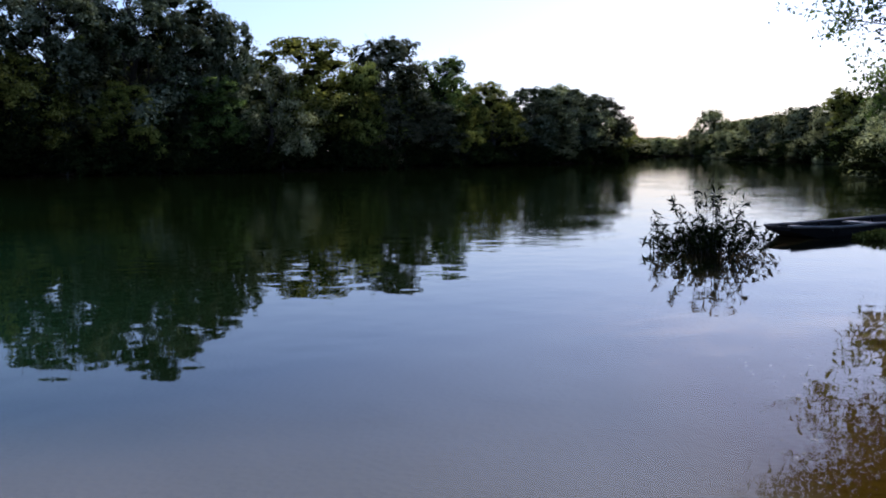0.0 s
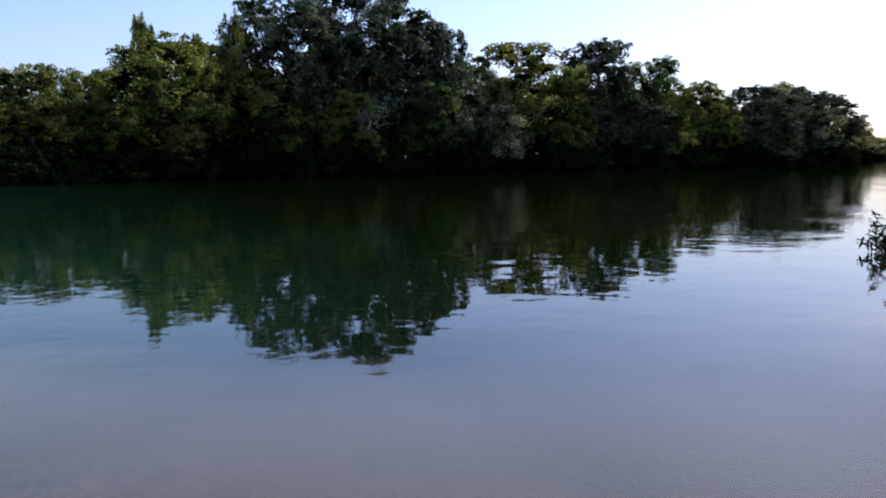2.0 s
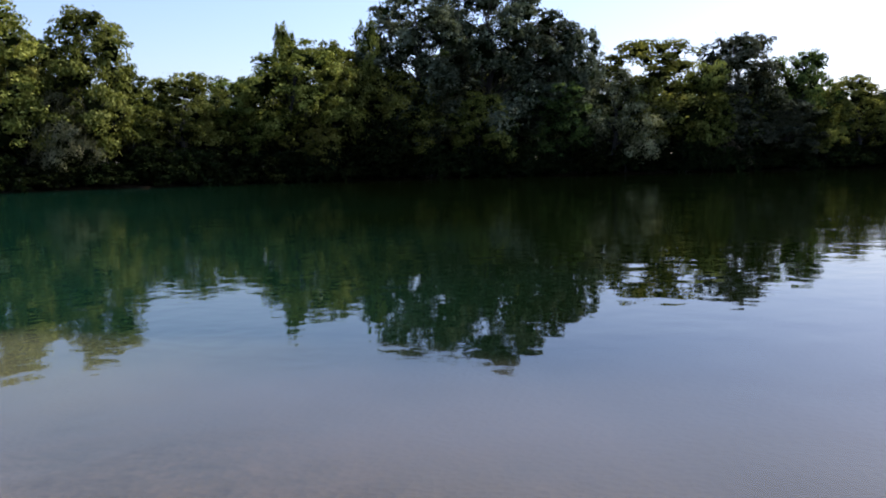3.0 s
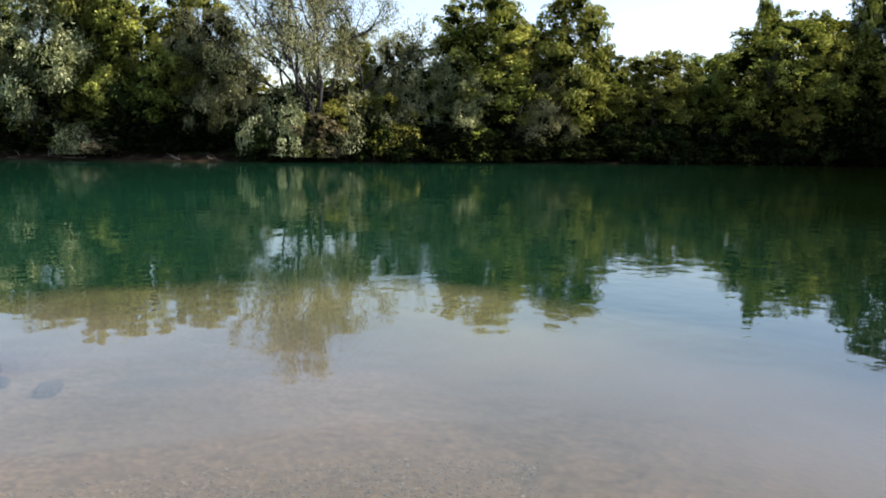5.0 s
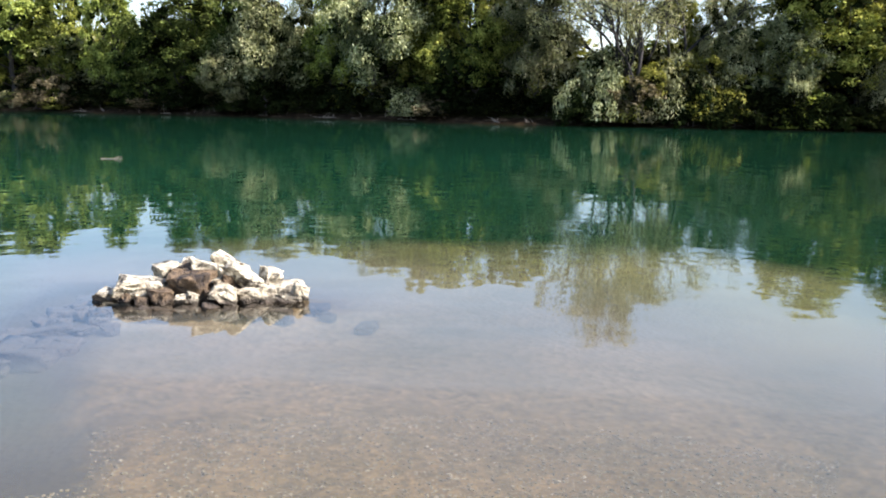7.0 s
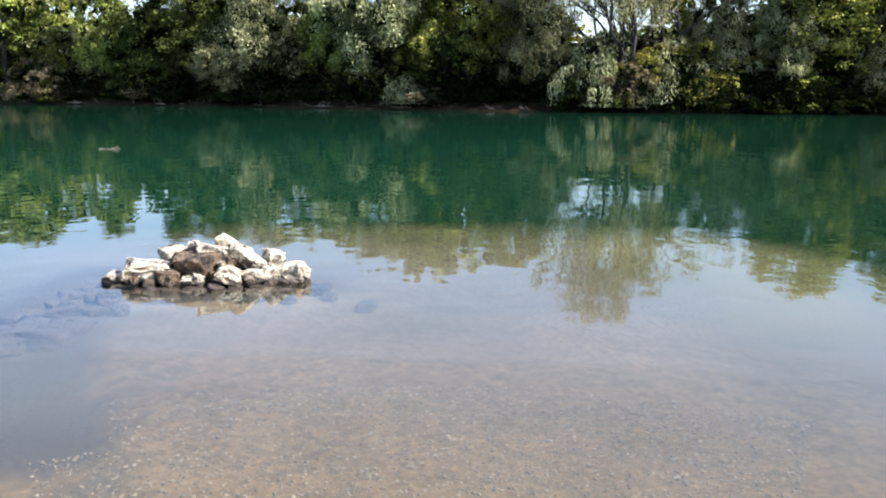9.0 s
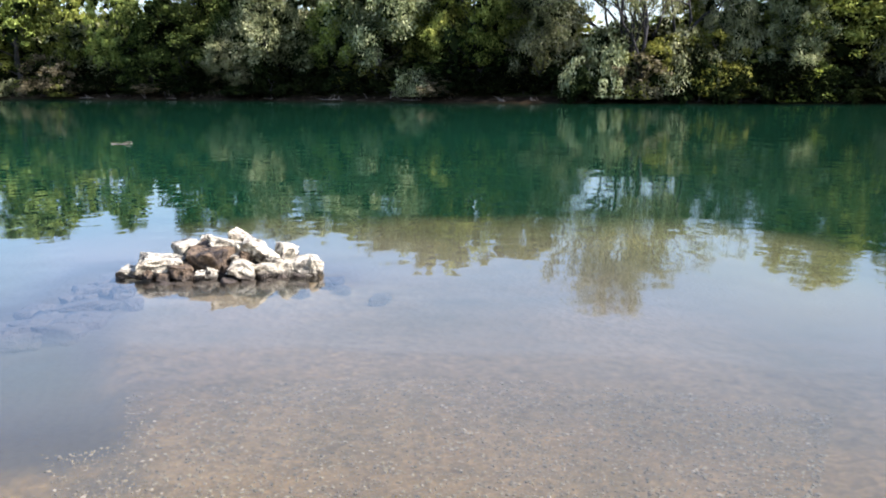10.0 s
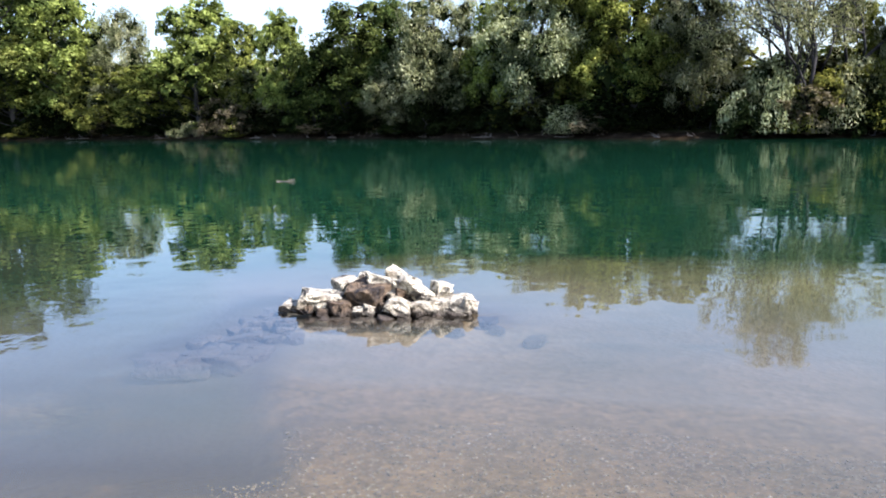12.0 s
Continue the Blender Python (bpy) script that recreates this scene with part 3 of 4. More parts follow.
def tree(x, y, top, width, kind, seed=0, share=1.0, label="", group="trees on the far bank"):
    """A tree whose crown reaches the height top over the water and is about width across."""
    name, words, category = KIND_WORDS[kind]
    root = new(name)
    root.matrix_basis = tree_pose(x, y, top, width, kind)
    trunk, crown = tree_meshes(kind, seed, share)
    part("trunk", trunk, root)
    part("crown", crown, root)
    return tagged(root, label or words, category, group)


# x, y, height of the top over the water, width of the crown, habit, form
UPSTREAM_GROVE = [
    (17.1, 135.8, 12.1, 7.7, "p", 0),
    (24.9, 147.4, 11.3, 6.3, "p", 1),
    (58.0, 297.2, 13.1, 7.3, "b", 2),
]
POPLAR_GROVE = [
    (-59.6, 50.1, 15.3, 5.5, "y", 0),
    (-59.0, 55.1, 11.1, 3.4, "b", 1),
    (-56.7, 59.1, 10.7, 5.1, "y", 2),
    (-55.9, 65.0, 10.5, 4.1, "y", 0),
    (-52.2, 70.4, 14.1, 7.9, "b", 1),
    (-52.8, 71.2, 16.4, 1.9, "y", 2),
    (-49.0, 75.8, 14.5, 5.2, "y", 0),
    (-49.0, 70.3, 7.2, 3.7, "b", 1),
    (-47.5, 78.9, 17.9, 1.9, "b", 2),
    (-43.3, 85.0, 21.1, 8.2, "p", 0),
    (-37.2, 91.5, 23.0, 9.4, "p", 1),
    (-31.6, 94.9, 19.1, 5.7, "p", 2),
    (-28.1, 96.6, 18.2, 4.8, "p", 0),
    (-36.4, 85.9, 9.4, 4.3, "b", 1),
    (-23.3, 98.0, 12.4, 6.9, "w", 2),
    (-19.8, 103.9, 16.5, 9.3, "b", 0),
    (-14.1, 105.8, 12.9, 4.3, "y", 1),
    (-9.4, 112.5, 17.4, 7.0, "p", 2),
    (-3.0, 116.6, 15.2, 5.5, "d", 0),
    (-4.3, 112.5, 9.2, 5.3, "p", 1),
    (-0.0, 115.1, 7.9, 3.5, "y", 2),
    (-9.7, 105.9, 4.1, 3.6, "s", 0),
    (4.9, 122.6, 12.1, 5.8, "b", 1),
    (10.9, 129.0, 11.9, 6.4, "p", 2),
    (16.4, 134.9, 12.8, 7.1, "w", 0),
    (15.2, 130.2, 5.0, 3.7, "w", 1),
    (-43.9, 80.2, 12.3, 6.1, "b", 2),
    (-29.0, 93.5, 10.8, 5.6, "d", 0),
]
WILLOW_GROVE = [
    (-83.0, 7.1, 15.8, 7.3, "w", 0),
    (-80.2, 12.1, 15.6, 3.7, "y", 1),
    (-76.6, 15.7, 16.0, 5.1, "b", 2),
    (-75.0, 19.8, 15.0, 4.5, "b", 0),
    (-65.7, 35.9, 11.6, 3.4, "w", 1),
    (-64.1, 42.8, 15.4, 6.9, "b", 2),
    (-61.8, 39.5, 9.5, 3.6, "w", 0),
    (-58.7, 46.7, 8.2, 3.3, "w", 1),
    (-62.0, 45.6, 13.0, 4.4, "b", 2),
    (-55.3, 66.2, 10.5, 3.4, "b", 0),
    (-70.1, 33.8, 11.9, 2.9, "y", 1),
]
DOWNSTREAM_GROVE = [
    (-125.6, -55.8, 19.2, 8.7, "y", 0),
    (-120.5, -46.0, 18.1, 5.3, "w", 1),
    (-112.0, -33.6, 17.8, 7.5, "y", 2),
    (-109.3, -26.6, 14.7, 4.7, "b", 0),
    (-103.4, -20.1, 14.6, 4.0, "y", 1),
    (-105.6, -28.0, 4.9, 5.2, "s", 2),
    (-98.4, -12.3, 15.4, 7.3, "d", 0),
    (-91.8, -2.9, 15.2, 6.9, "w", 1),
    (-87.4, 4.5, 15.0, 5.0, "b", 2),
    (-80.6, 13.1, 15.2, 3.5, "y", 0),
    (-72.3, 20.7, 12.8, 4.4, "w", 1),
    (-127.0, -64.9, 15.0, 9.7, "y", 2),
    (-92.3, -6.7, 6.6, 3.8, "w", 0),
    (-97.6, -7.6, 16.0, 5.2, "d", 1),
    (-114.2, -38.5, 9.6, 6.6, "b", 1),
    (-100.2, -16.6, 9.1, 4.6, "d", 2),
    (-120.2, -49.2, 11.0, 6.5, "b", 0),
    (-132.4, -68.4, 32.5, 14.4, "d", 0),
]
for grove in (UPSTREAM_GROVE, POPLAR_GROVE, WILLOW_GROVE, DOWNSTREAM_GROVE):
    for x, y, *rest in grove:
        tree(x, y, *rest)


def forked_willow(x, y, top, width, seed):
    """A willow of several stems that fork again and again, thinly leaved, the sky showing between its limbs."""
    rng = np.random.default_rng(seed)
    root = new("willow_tree")
    base = float(land_height([(x, y)])[0])
    root.location = (x, y, base)
    pieces, at = [], []

    def grow(p, way, length, girth, level):
        line = [p]
        for _ in range(4):
            way = unit(way + rng.normal(size=3) * 0.2 + (0, 0, 0.06))
            line.append(line[-1] + way * length / 4)
        pieces.append(tube(line, np.linspace(girth, girth * 0.55, 5), 6 if level < 2 else 4))
        if level >= 2:
            n = 60 if level == 2 else 150
            spots = np.array(line)[rng.integers(1, 5, n)] + rng.normal(size=(n, 3)) * 0.32
            spots[:, 2] -= rng.random(n) ** 2 * 0.9
            at.append(spots[(spots[:, 2] > 0.66 * top) | (rng.random(n) < 0.4)])
        if level < 4:
            for k in range(3 if level < 3 else 2):
                start = line[4] if k < 2 else line[2]
                out = unit(way + rng.normal(size=3) * (0.42, 0.42, 0.25))
                grow(start, out, length * rng.uniform(0.58, 0.8), girth * rng.uniform(0.52, 0.68), level + 1)

    for k in range(6):
        turn = 2 * math.pi * k / 6 + rng.uniform(-0.4, 0.4)
        spread = rng.uniform(0.45, 1.15) * width / top
        grow(np.array((0.25 * math.cos(turn), 0.25 * math.sin(turn), -0.4)), unit(np.array((spread * math.cos(turn), spread * math.sin(turn), 1.0))), top * 0.33, 0.25, 0)
    at = np.concatenate(at)
    squeeze = (top - base) / np.percentile(at[:, 2], 99.5)
    part("trunk", mesh_of("trunk", *joined(pieces), DARK_BARK), root)
    part("crown", quads_mesh("crown", leaves(rng, at, unit(rng.normal(size=at.shape) + (0, 0, 0.4)), 0.25, 0.085, 0.5), LEAF["w"]), root)
    root.scale = (1, 1, squeeze)
    return tagged(root, "thinly leaved willow with dark forking limbs on the bank", "tree", "trees on the far bank")


forked_willow(-67.4, 28.4, 18.6, 14.0, 3)
for x, y, top, wide, kind in ((-65.3, 31.4, 6.5, 5.0, "h"), (-66.2, 27.5, 5.6, 4.6, "g"), (-67.5, 25.3, 7.2, 5.2, "h"), (-63.8, 34.2, 6.0, 4.8, "g"), (-65.5, 29.2, 4.1, 4.0, "s")):
    tree(x, y, top, wide, kind, 1, 1.0, "leafy bush at the foot of the forked willow", "bushes along the far bank")
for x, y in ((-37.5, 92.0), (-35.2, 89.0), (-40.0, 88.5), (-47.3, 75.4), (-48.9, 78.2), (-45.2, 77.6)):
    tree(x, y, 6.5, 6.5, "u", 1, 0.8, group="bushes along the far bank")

# the wood behind the first trees, and the bushes that hang over the water
BEND = np.array((0.0, -3.0))
tall_ones = sorted((math.atan2(-(r[0] - BEND[0]), r[1] - BEND[1]), r[2]) for g in (UPSTREAM_GROVE, POPLAR_GROVE, WILLOW_GROVE, DOWNSTREAM_GROVE) for r in g if r[2] > 10.4)
turns, tops = np.array(tall_ones).T
tops = np.minimum(tops, 22)


def along_bank(line, low, high, gap, rng):
    """Places along a bank line from its vertex low to its vertex high, with the way inland."""
    line = np.array(line[low : high + 1], float)
    for a, b in zip(line[:-1], line[1:]):
        n = max(int(round(np.hypot(*(b - a)) / gap)), 1)
        way = (b - a) / np.hypot(*(b - a))
        for k in range(n):
            yield a + (b - a) * (k + rng.uniform(0.2, 0.8)) / n, np.array((way[1], -way[0]))


rng = random.Random(5)
deep_wood = []
for inland, gap, kinds, low_share in ((9, 5.0, "bwdwyb", 0.62), (17, 5.0, "ddbwd", 0.78), (26, 6.0, "dbd", 0.74)):
    for p, way in along_bank(FAR_BANK, 6, 25, gap, rng):
        q = p + way * (inland + rng.uniform(-2, 2))
        if not in_river(q[None])[0]:
            turn = math.atan2(-(q[0] - BEND[0]), q[1] - BEND[1])
            top = max(float(np.interp(turn, turns, tops)) * rng.uniform(low_share - 0.12, low_share + 0.04), 6)
            if 1.03 < turn < 1.24:
                top = min(top, rng.uniform(6.0, 9.5))
            row = (q[0], q[1], top, rng.uniform(6, 8), rng.choice(kinds), rng.randrange(2))
            if inland < 10:
                tree(*row, 0.2, group="trees on the far bank")
            else:
                deep_wood.append(row)
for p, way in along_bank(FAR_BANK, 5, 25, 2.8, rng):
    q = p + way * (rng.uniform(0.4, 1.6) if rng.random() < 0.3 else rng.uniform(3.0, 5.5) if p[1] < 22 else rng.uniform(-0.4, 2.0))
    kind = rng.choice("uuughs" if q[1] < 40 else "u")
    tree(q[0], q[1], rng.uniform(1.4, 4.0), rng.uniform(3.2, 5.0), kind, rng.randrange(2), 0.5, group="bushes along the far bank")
# two more rows of near-black bushes, filling in the shade below the crowns
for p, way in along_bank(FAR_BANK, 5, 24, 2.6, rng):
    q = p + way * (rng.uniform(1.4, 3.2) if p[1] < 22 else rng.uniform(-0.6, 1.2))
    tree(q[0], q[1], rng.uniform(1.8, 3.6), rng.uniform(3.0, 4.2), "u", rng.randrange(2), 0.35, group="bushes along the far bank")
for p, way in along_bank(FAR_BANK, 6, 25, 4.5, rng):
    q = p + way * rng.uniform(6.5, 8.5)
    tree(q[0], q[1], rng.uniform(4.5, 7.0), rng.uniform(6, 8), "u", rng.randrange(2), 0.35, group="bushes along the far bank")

# the wood round the bend upstream, and the trees of the near bank
for p, way in along_bank(FAR_BANK, 0, 5, 9, rng):
    for inland in (2, 10, 18):
        q = p + way * (inland + rng.uniform(-1, 2))
        deep_wood.append((q[0], q[1], rng.uniform(6.5, 8.5), rng.uniform(8, 11), rng.choice("bwww"), rng.randrange(2)))
        deep_wood.append((q[0] + rng.uniform(-4, 4), q[1], rng.uniform(4, 6), rng.uniform(8, 12), "u", rng.randrange(2)))
# pale willow and poplar kinds put the haze over this bank into leaf colour
UPSTREAM_RIGHT = [
    (67.9, 221.8, 12.7, 6.5, "w", 0),
    (88.5, 318.5, 8.5, 8.6, "w", 1),
    (59.2, 168.2, 8.1, 4.7, "w", 2),
    (57.0, 155.1, 8.3, 3.7, "p", 0),
    (54.4, 136.8, 8.7, 4.6, "w", 1),
    (51.9, 122.9, 8.3, 4.0, "p", 2),
    (49.7, 109.5, 8.8, 4.2, "w", 0),
    (47.8, 98.3, 8.6, 3.8, "y", 1),
    (45.0, 87.8, 8.2, 3.5, "w", 2),
    (61.1, 184.7, 6.3, 5.8, "w", 0),
    (54.2, 141.3, 5.1, 4.8, "p", 1),
    (49.7, 113.8, 5.0, 4.4, "w", 2),
    (44.9, 89.5, 4.8, 4.0, "y", 0),
    (78.3, 321.1, 6.9, 7.4, "w", 1),
]
for row in UPSTREAM_RIGHT:
    tree(*row, 0.35, group="trees on the near bank")
for p, way in along_bank(NEAR_BANK, 13, 18, 5, rng):
    q = p + way * rng.uniform(0.3, 1.6)
    tree(q[0], q[1], rng.uniform(2.5, 4.5), rng.uniform(5, 8), rng.choice("uhu"), rng.randrange(2), 1.0, group="bushes on the near bank")
# the wood behind is paled for the same haze
for p, way in along_bank(NEAR_BANK, 13, 21, 7, rng):
    for inland in (9, 17):
        q = p + way * (inland + rng.uniform(-1, 2))
        deep_wood.append((q[0], q[1], 0.028 * math.hypot(q[0], q[1]) + rng.uniform(2, 4), rng.uniform(6, 8), rng.choice("wbw"), rng.randrange(2)))
for p, way in along_bank(NEAR_BANK, 1, 7, 9, rng):
    for inland in (14, 24):
        q = p + way * (inland + rng.uniform(-1, 3))
        deep_wood.append((q[0], q[1], rng.uniform(9, 13), rng.uniform(7, 9), rng.choice("bdw"), rng.randrange(2)))
woodland("woodland", deep_wood, "dense mixed green woodland behind the river banks", 0.09)

# ---- the pile of boulders in the shallows ----
def rock_mesh(seed, size, cuts=3, points=11):
    """An angular boulder: the hull of a few scattered points, its faces roughened and chipped."""
    rng = np.random.default_rng(seed)
    bm = bmesh.new()
    corners = [(x, y, z) for x in (-1, 1) for y in (-1, 1) for z in (-1, 1)]
    for p in np.array(corners) * rng.uniform(0.55, 1.0, (8, 3)):
        bm.verts.new(p)
    for p in unit(rng.normal(size=(points - 8, 3))) * rng.uniform(0.95, 1.15, (points - 8, 1)):
        bm.verts.new(p)
    bmesh.ops.convex_hull(bm, input=bm.verts[:])
    bmesh.ops.delete(bm, geom=[v for v in bm.verts if not v.link_faces], context="VERTS")
    bmesh.ops.bevel(bm, geom=bm.edges[:], offset=0.045, segments=1, affect="EDGES", clamp_overlap=True)
    bmesh.ops.triangulate(bm, faces=bm.faces[:])
    bmesh.ops.subdivide_edges(bm, edges=[e for e in bm.edges if e.calc_length() > 0.25], cuts=cuts, use_grid_fill=True)
    bmesh.ops.triangulate(bm, faces=bm.faces[:])
    for v in bm.verts:
        q = v.co + Vector((seed * 3.1, 0, 0))
        v.co *= 1 + 0.14 * noise.noise(q * 1.7) + 0.15 * noise.noise(q * 4.2) + 0.11 * noise.noise(q * 10)
        v.co = Vector(np.array(v.co) * np.array(size) / 2)
    data = bpy.data.meshes.new("boulder")
    bm.to_mesh(data)
    bm.free()
    return data


ROCK_AT, ROCK_RIGHT, ROCK_AWAY = np.array((-7.3, -4.13, 0.0)), np.array((0.19, 0.982, 0.0)), np.array((-0.982, 0.19, 0.0))


def boulder(u, v, z, size, seed, tilt=(0, 0, 0), material=None, points=12, label="pale weathered limestone boulder in a pile in the shallows"):
    place = ROCK_AT + (0.97 * u - 0.03) * ROCK_RIGHT + v * ROCK_AWAY + np.array((0, 0, z))
    data = rock_mesh(seed, tuple(1.12 * k for k in size), points=points)
    data.materials.append(material or STONE)
    ob = new("boulder", data)
    ob.matrix_basis = Matrix.Translation(place) @ Matrix.Rotation(radians(79.0), 4, "Z") @ pose(0, 0, 0, *tilt)
    return tagged(ob, label, "rock", "pile of boulders")


# along the pile, away from the shore, height of the middle, size across, deep and high, turn
BOULDERS = [
    (-0.64, 0.00, 0.10, (0.45, 0.34, 0.16), (4, 8, 5)),
    (-0.48, 0.28, 0.17, (0.23, 0.26, 0.20), (0, -10, 40)),
    (-0.31, 0.32, 0.19, (0.18, 0.20, 0.16), (10, 25, 0)),
    (-0.20, 0.02, 0.13, (0.35, 0.30, 0.21), (12, 6, -15)),
    (-0.06, 0.20, 0.20, (0.37, 0.32, 0.16), (-6, 16, 10)),
    (0.04, 0.36, 0.225, (0.30, 0.26, 0.15), (0, 24, 0)),
    (0.26, 0.12, 0.165, (0.37, 0.27, 0.17), (-8, 33, 10)),
    (0.12, -0.10, 0.08, (0.26, 0.24, 0.15), (-5, 12, 5)),
    (0.115, 0.05, 0.16, (0.12, 0.12, 0.12), (0, 0, 30)),
    (0.62, 0.05, 0.07, (0.38, 0.28, 0.17), (0, -6, 0)),
    (0.46, 0.20, 0.15, (0.16, 0.18, 0.20), (0, 20, 45)),
    (-0.93, 0.02, 0.02, (0.26, 0.24, 0.09), (0, 4, 0)),
    (-0.43, -0.12, 0.05, (0.20, 0.18, 0.13), (10, 0, 60)),
    (0.33, -0.05, 0.05, (0.20, 0.18, 0.13), (0, -10, 20)),
    (0.53, 0.17, 0.14, (0.13, 0.14, 0.14), (15, -20, 10)),
    (-0.75, -0.13, 0.03, (0.12, 0.11, 0.09), (0, 10, 70)),
    (-0.24, -0.17, 0.03, (0.12, 0.10, 0.09), (20, 0, 10)),
    (-0.165, -0.15, 0.05, (0.11, 0.10, 0.10), (0, 20, 30)),
    (-0.01, -0.10, 0.06, (0.10, 0.10, 0.11), (0, 0, 15)),
    (-0.59, -0.16, 0.02, (0.13, 0.11, 0.08), (0, 0, 15)),
    (0.77, 0.00, 0.08, (0.14, 0.16, 0.13), (0, 12, 35)),
    (0.45, 0.00, 0.06, (0.15, 0.14, 0.13), (10, 12, 55)),
    (-0.36, 0.14, 0.20, (0.15, 0.16, 0.13), (0, -15, 25)),
    (0.20, 0.25, 0.22, (0.14, 0.14, 0.12), (0, 22, 80)),
    (-0.80, 0.16, 0.05, (0.20, 0.18, 0.12), (0, 12, 15)),
    (0.02, 0.05, 0.13, (0.14, 0.14, 0.12), (0, -12, 45)),
]
for k, (u, v, z, size, tilt) in enumerate(BOULDERS):
    if k in (3, 8, 12, 15, 18, 19, 22):
        boulder(u, v, z, size, 40 + k, tilt, STAINED_STONE, label="brown-stained mottled limestone boulder in a pile in the shallows")
    else:
        boulder(u, v, z, size, 40 + k, tilt)
rng = np.random.default_rng(8)
# the core that carries them, and the small stones along the waterline
# the core is coloured near-black, for the shade in the gaps
for k, (u, v, z, size) in enumerate([(-0.45, 0.2, -0.05, (0.62, 0.5, 0.3)), (0.02, 0.24, 0.0, (0.72, 0.5, 0.36)), (0.42, 0.18, -0.06, (0.55, 0.45, 0.28))]):
    boulder(u, v, z, size, 70 + k, (0, 0, 20 * k), WET_SHADE_STONE, 11, "wet boulder under the pile, coloured dark for the shade in its gaps")
for k in range(24):
    u = -0.86 + 1.65 * (k + rng.random()) / 24
    size = rng.uniform(0.045, 0.09)
    boulder(u, -0.08 + 0.06 * abs(u) + rng.uniform(-0.06, 0.06), rng.uniform(-0.02, 0.03), (size * 1.3, size, size * 0.8), 90 + k, tuple(rng.uniform(-40, 40, 3)),
            (WET_SHADE_STONE, STAINED_STONE, STONE)[k % 3], 11, "small stone at the waterline of the boulder pile")
# stones sunk just under the surface, round the pile and in a tail off its end
def sunken(u, v, wide, top, seed, material=None):
    spot = ROCK_AT + u * ROCK_RIGHT + v * ROCK_AWAY
    bed = float(land_height([spot[:2]])[0])
    tall = max(top - bed + 0.04, 0.08)
    stone = boulder(u, v, bed + tall / 2, (wide * 1.35, wide, tall * 0.9), seed, (rng.uniform(-9, 9), rng.uniform(-9, 9), rng.uniform(-180, 180)),
            material or SUNKEN_STONE, 13, "flat algae-grown stone sunk just under the water")
    stone.data.polygons.foreach_set("use_smooth", [True] * len(stone.data.polygons))


# along and across the tail, width
for k, (u, v, wide) in enumerate(((-1.20, 0.15, 0.26), (-1.20, -0.28, 0.24), (-1.13, -0.83, 0.30), (-0.93, -0.77, 0.22), (-0.86, -1.20, 0.30), (-1.03, -1.29, 0.42), (-1.26, -1.36, 0.34), (-1.34, -0.93, 0.25), (-1.40, -1.48, 0.40), (-0.91, -0.39, 0.18))):
    sunken(u, v, wide, rng.uniform(-0.11, -0.075), 130 + k)
for k in range(16):
    s = rng.random()
    sunken(-1.05 + rng.normal() * 0.22, 0.1 - 1.45 * s, rng.uniform(0.08, 0.16), rng.uniform(-0.16, -0.09), 150 + k)
for u, v, wide in ((0.92, 0.06, 0.2), (1.06, -0.12, 0.12), (1.4, -0.3, 0.18)):
    sunken(u, v, wide, -0.16, 180 + int(100 * u))
for k in range(18):
    sunken(rng.uniform(-0.9, 0.85), rng.uniform(-0.36, -0.16), rng.uniform(0.08, 0.18), rng.uniform(-0.07, -0.02), 200 + k, STAINED_STONE)


# ---- pebbles on the shelf ----
def pebble_bed(count, seed):
    rng = np.random.default_rng(seed)
    base = bmesh.new()
    bmesh.ops.create_icosphere(base, subdivisions=1, radius=1.0)
    ball = np.array([v.co[:] for v in base.verts])
    tris = np.array([[v.index for v in f.verts] for f in base.faces])
    base.free()
    far, turn = 1.6 + 3.2 * rng.random(count) ** 1.2, np.where(rng.random(count) < 0.02, rng.uniform(radians(-40), radians(-22), count), radians(50) + radians(58) * rng.random(count) ** 1.25)
    p = np.c_[-np.sin(turn) * far, np.cos(turn) * far] + np.where(turn < 0.4, 0, -3.7)[:, None] * (0, 1)
    size = 0.003 + 0.010 * rng.random(count) ** 4 + np.where(turn < 0.0, 0.01, 0) * rng.random(count) ** 2
    shore = turn < 0.0
    p[shore] = np.c_[rng.uniform(1.9, 3.8, count), rng.uniform(0.8, 5.0, count)][shore]
    size = size * np.where(pool(p) > 0.1, 0.25, 1.0)
    z = land_height(p) + size * 0.2
    shape = ball[None] * rng.uniform(0.6, 1.25, (count, len(ball), 1)) * (rng.uniform(0.7, 1.4, (count, 1, 3)) * (1, 1, 0.55)) * size[:, None, None]
    verts = (shape + np.c_[p, z][:, None]).reshape(-1, 3)
    faces = (tris[None] + len(ball) * np.arange(count)[:, None, None]).reshape(-1, 3)
    return mesh_of("pebbles", verts, faces.tolist(), PEBBLE, False)


pebbles = new("pebbles", pebble_bed(34000, 3))
tagged(pebbles, "loose brown and pale pebbles on the river bed", "pebbles", kind="stuff")


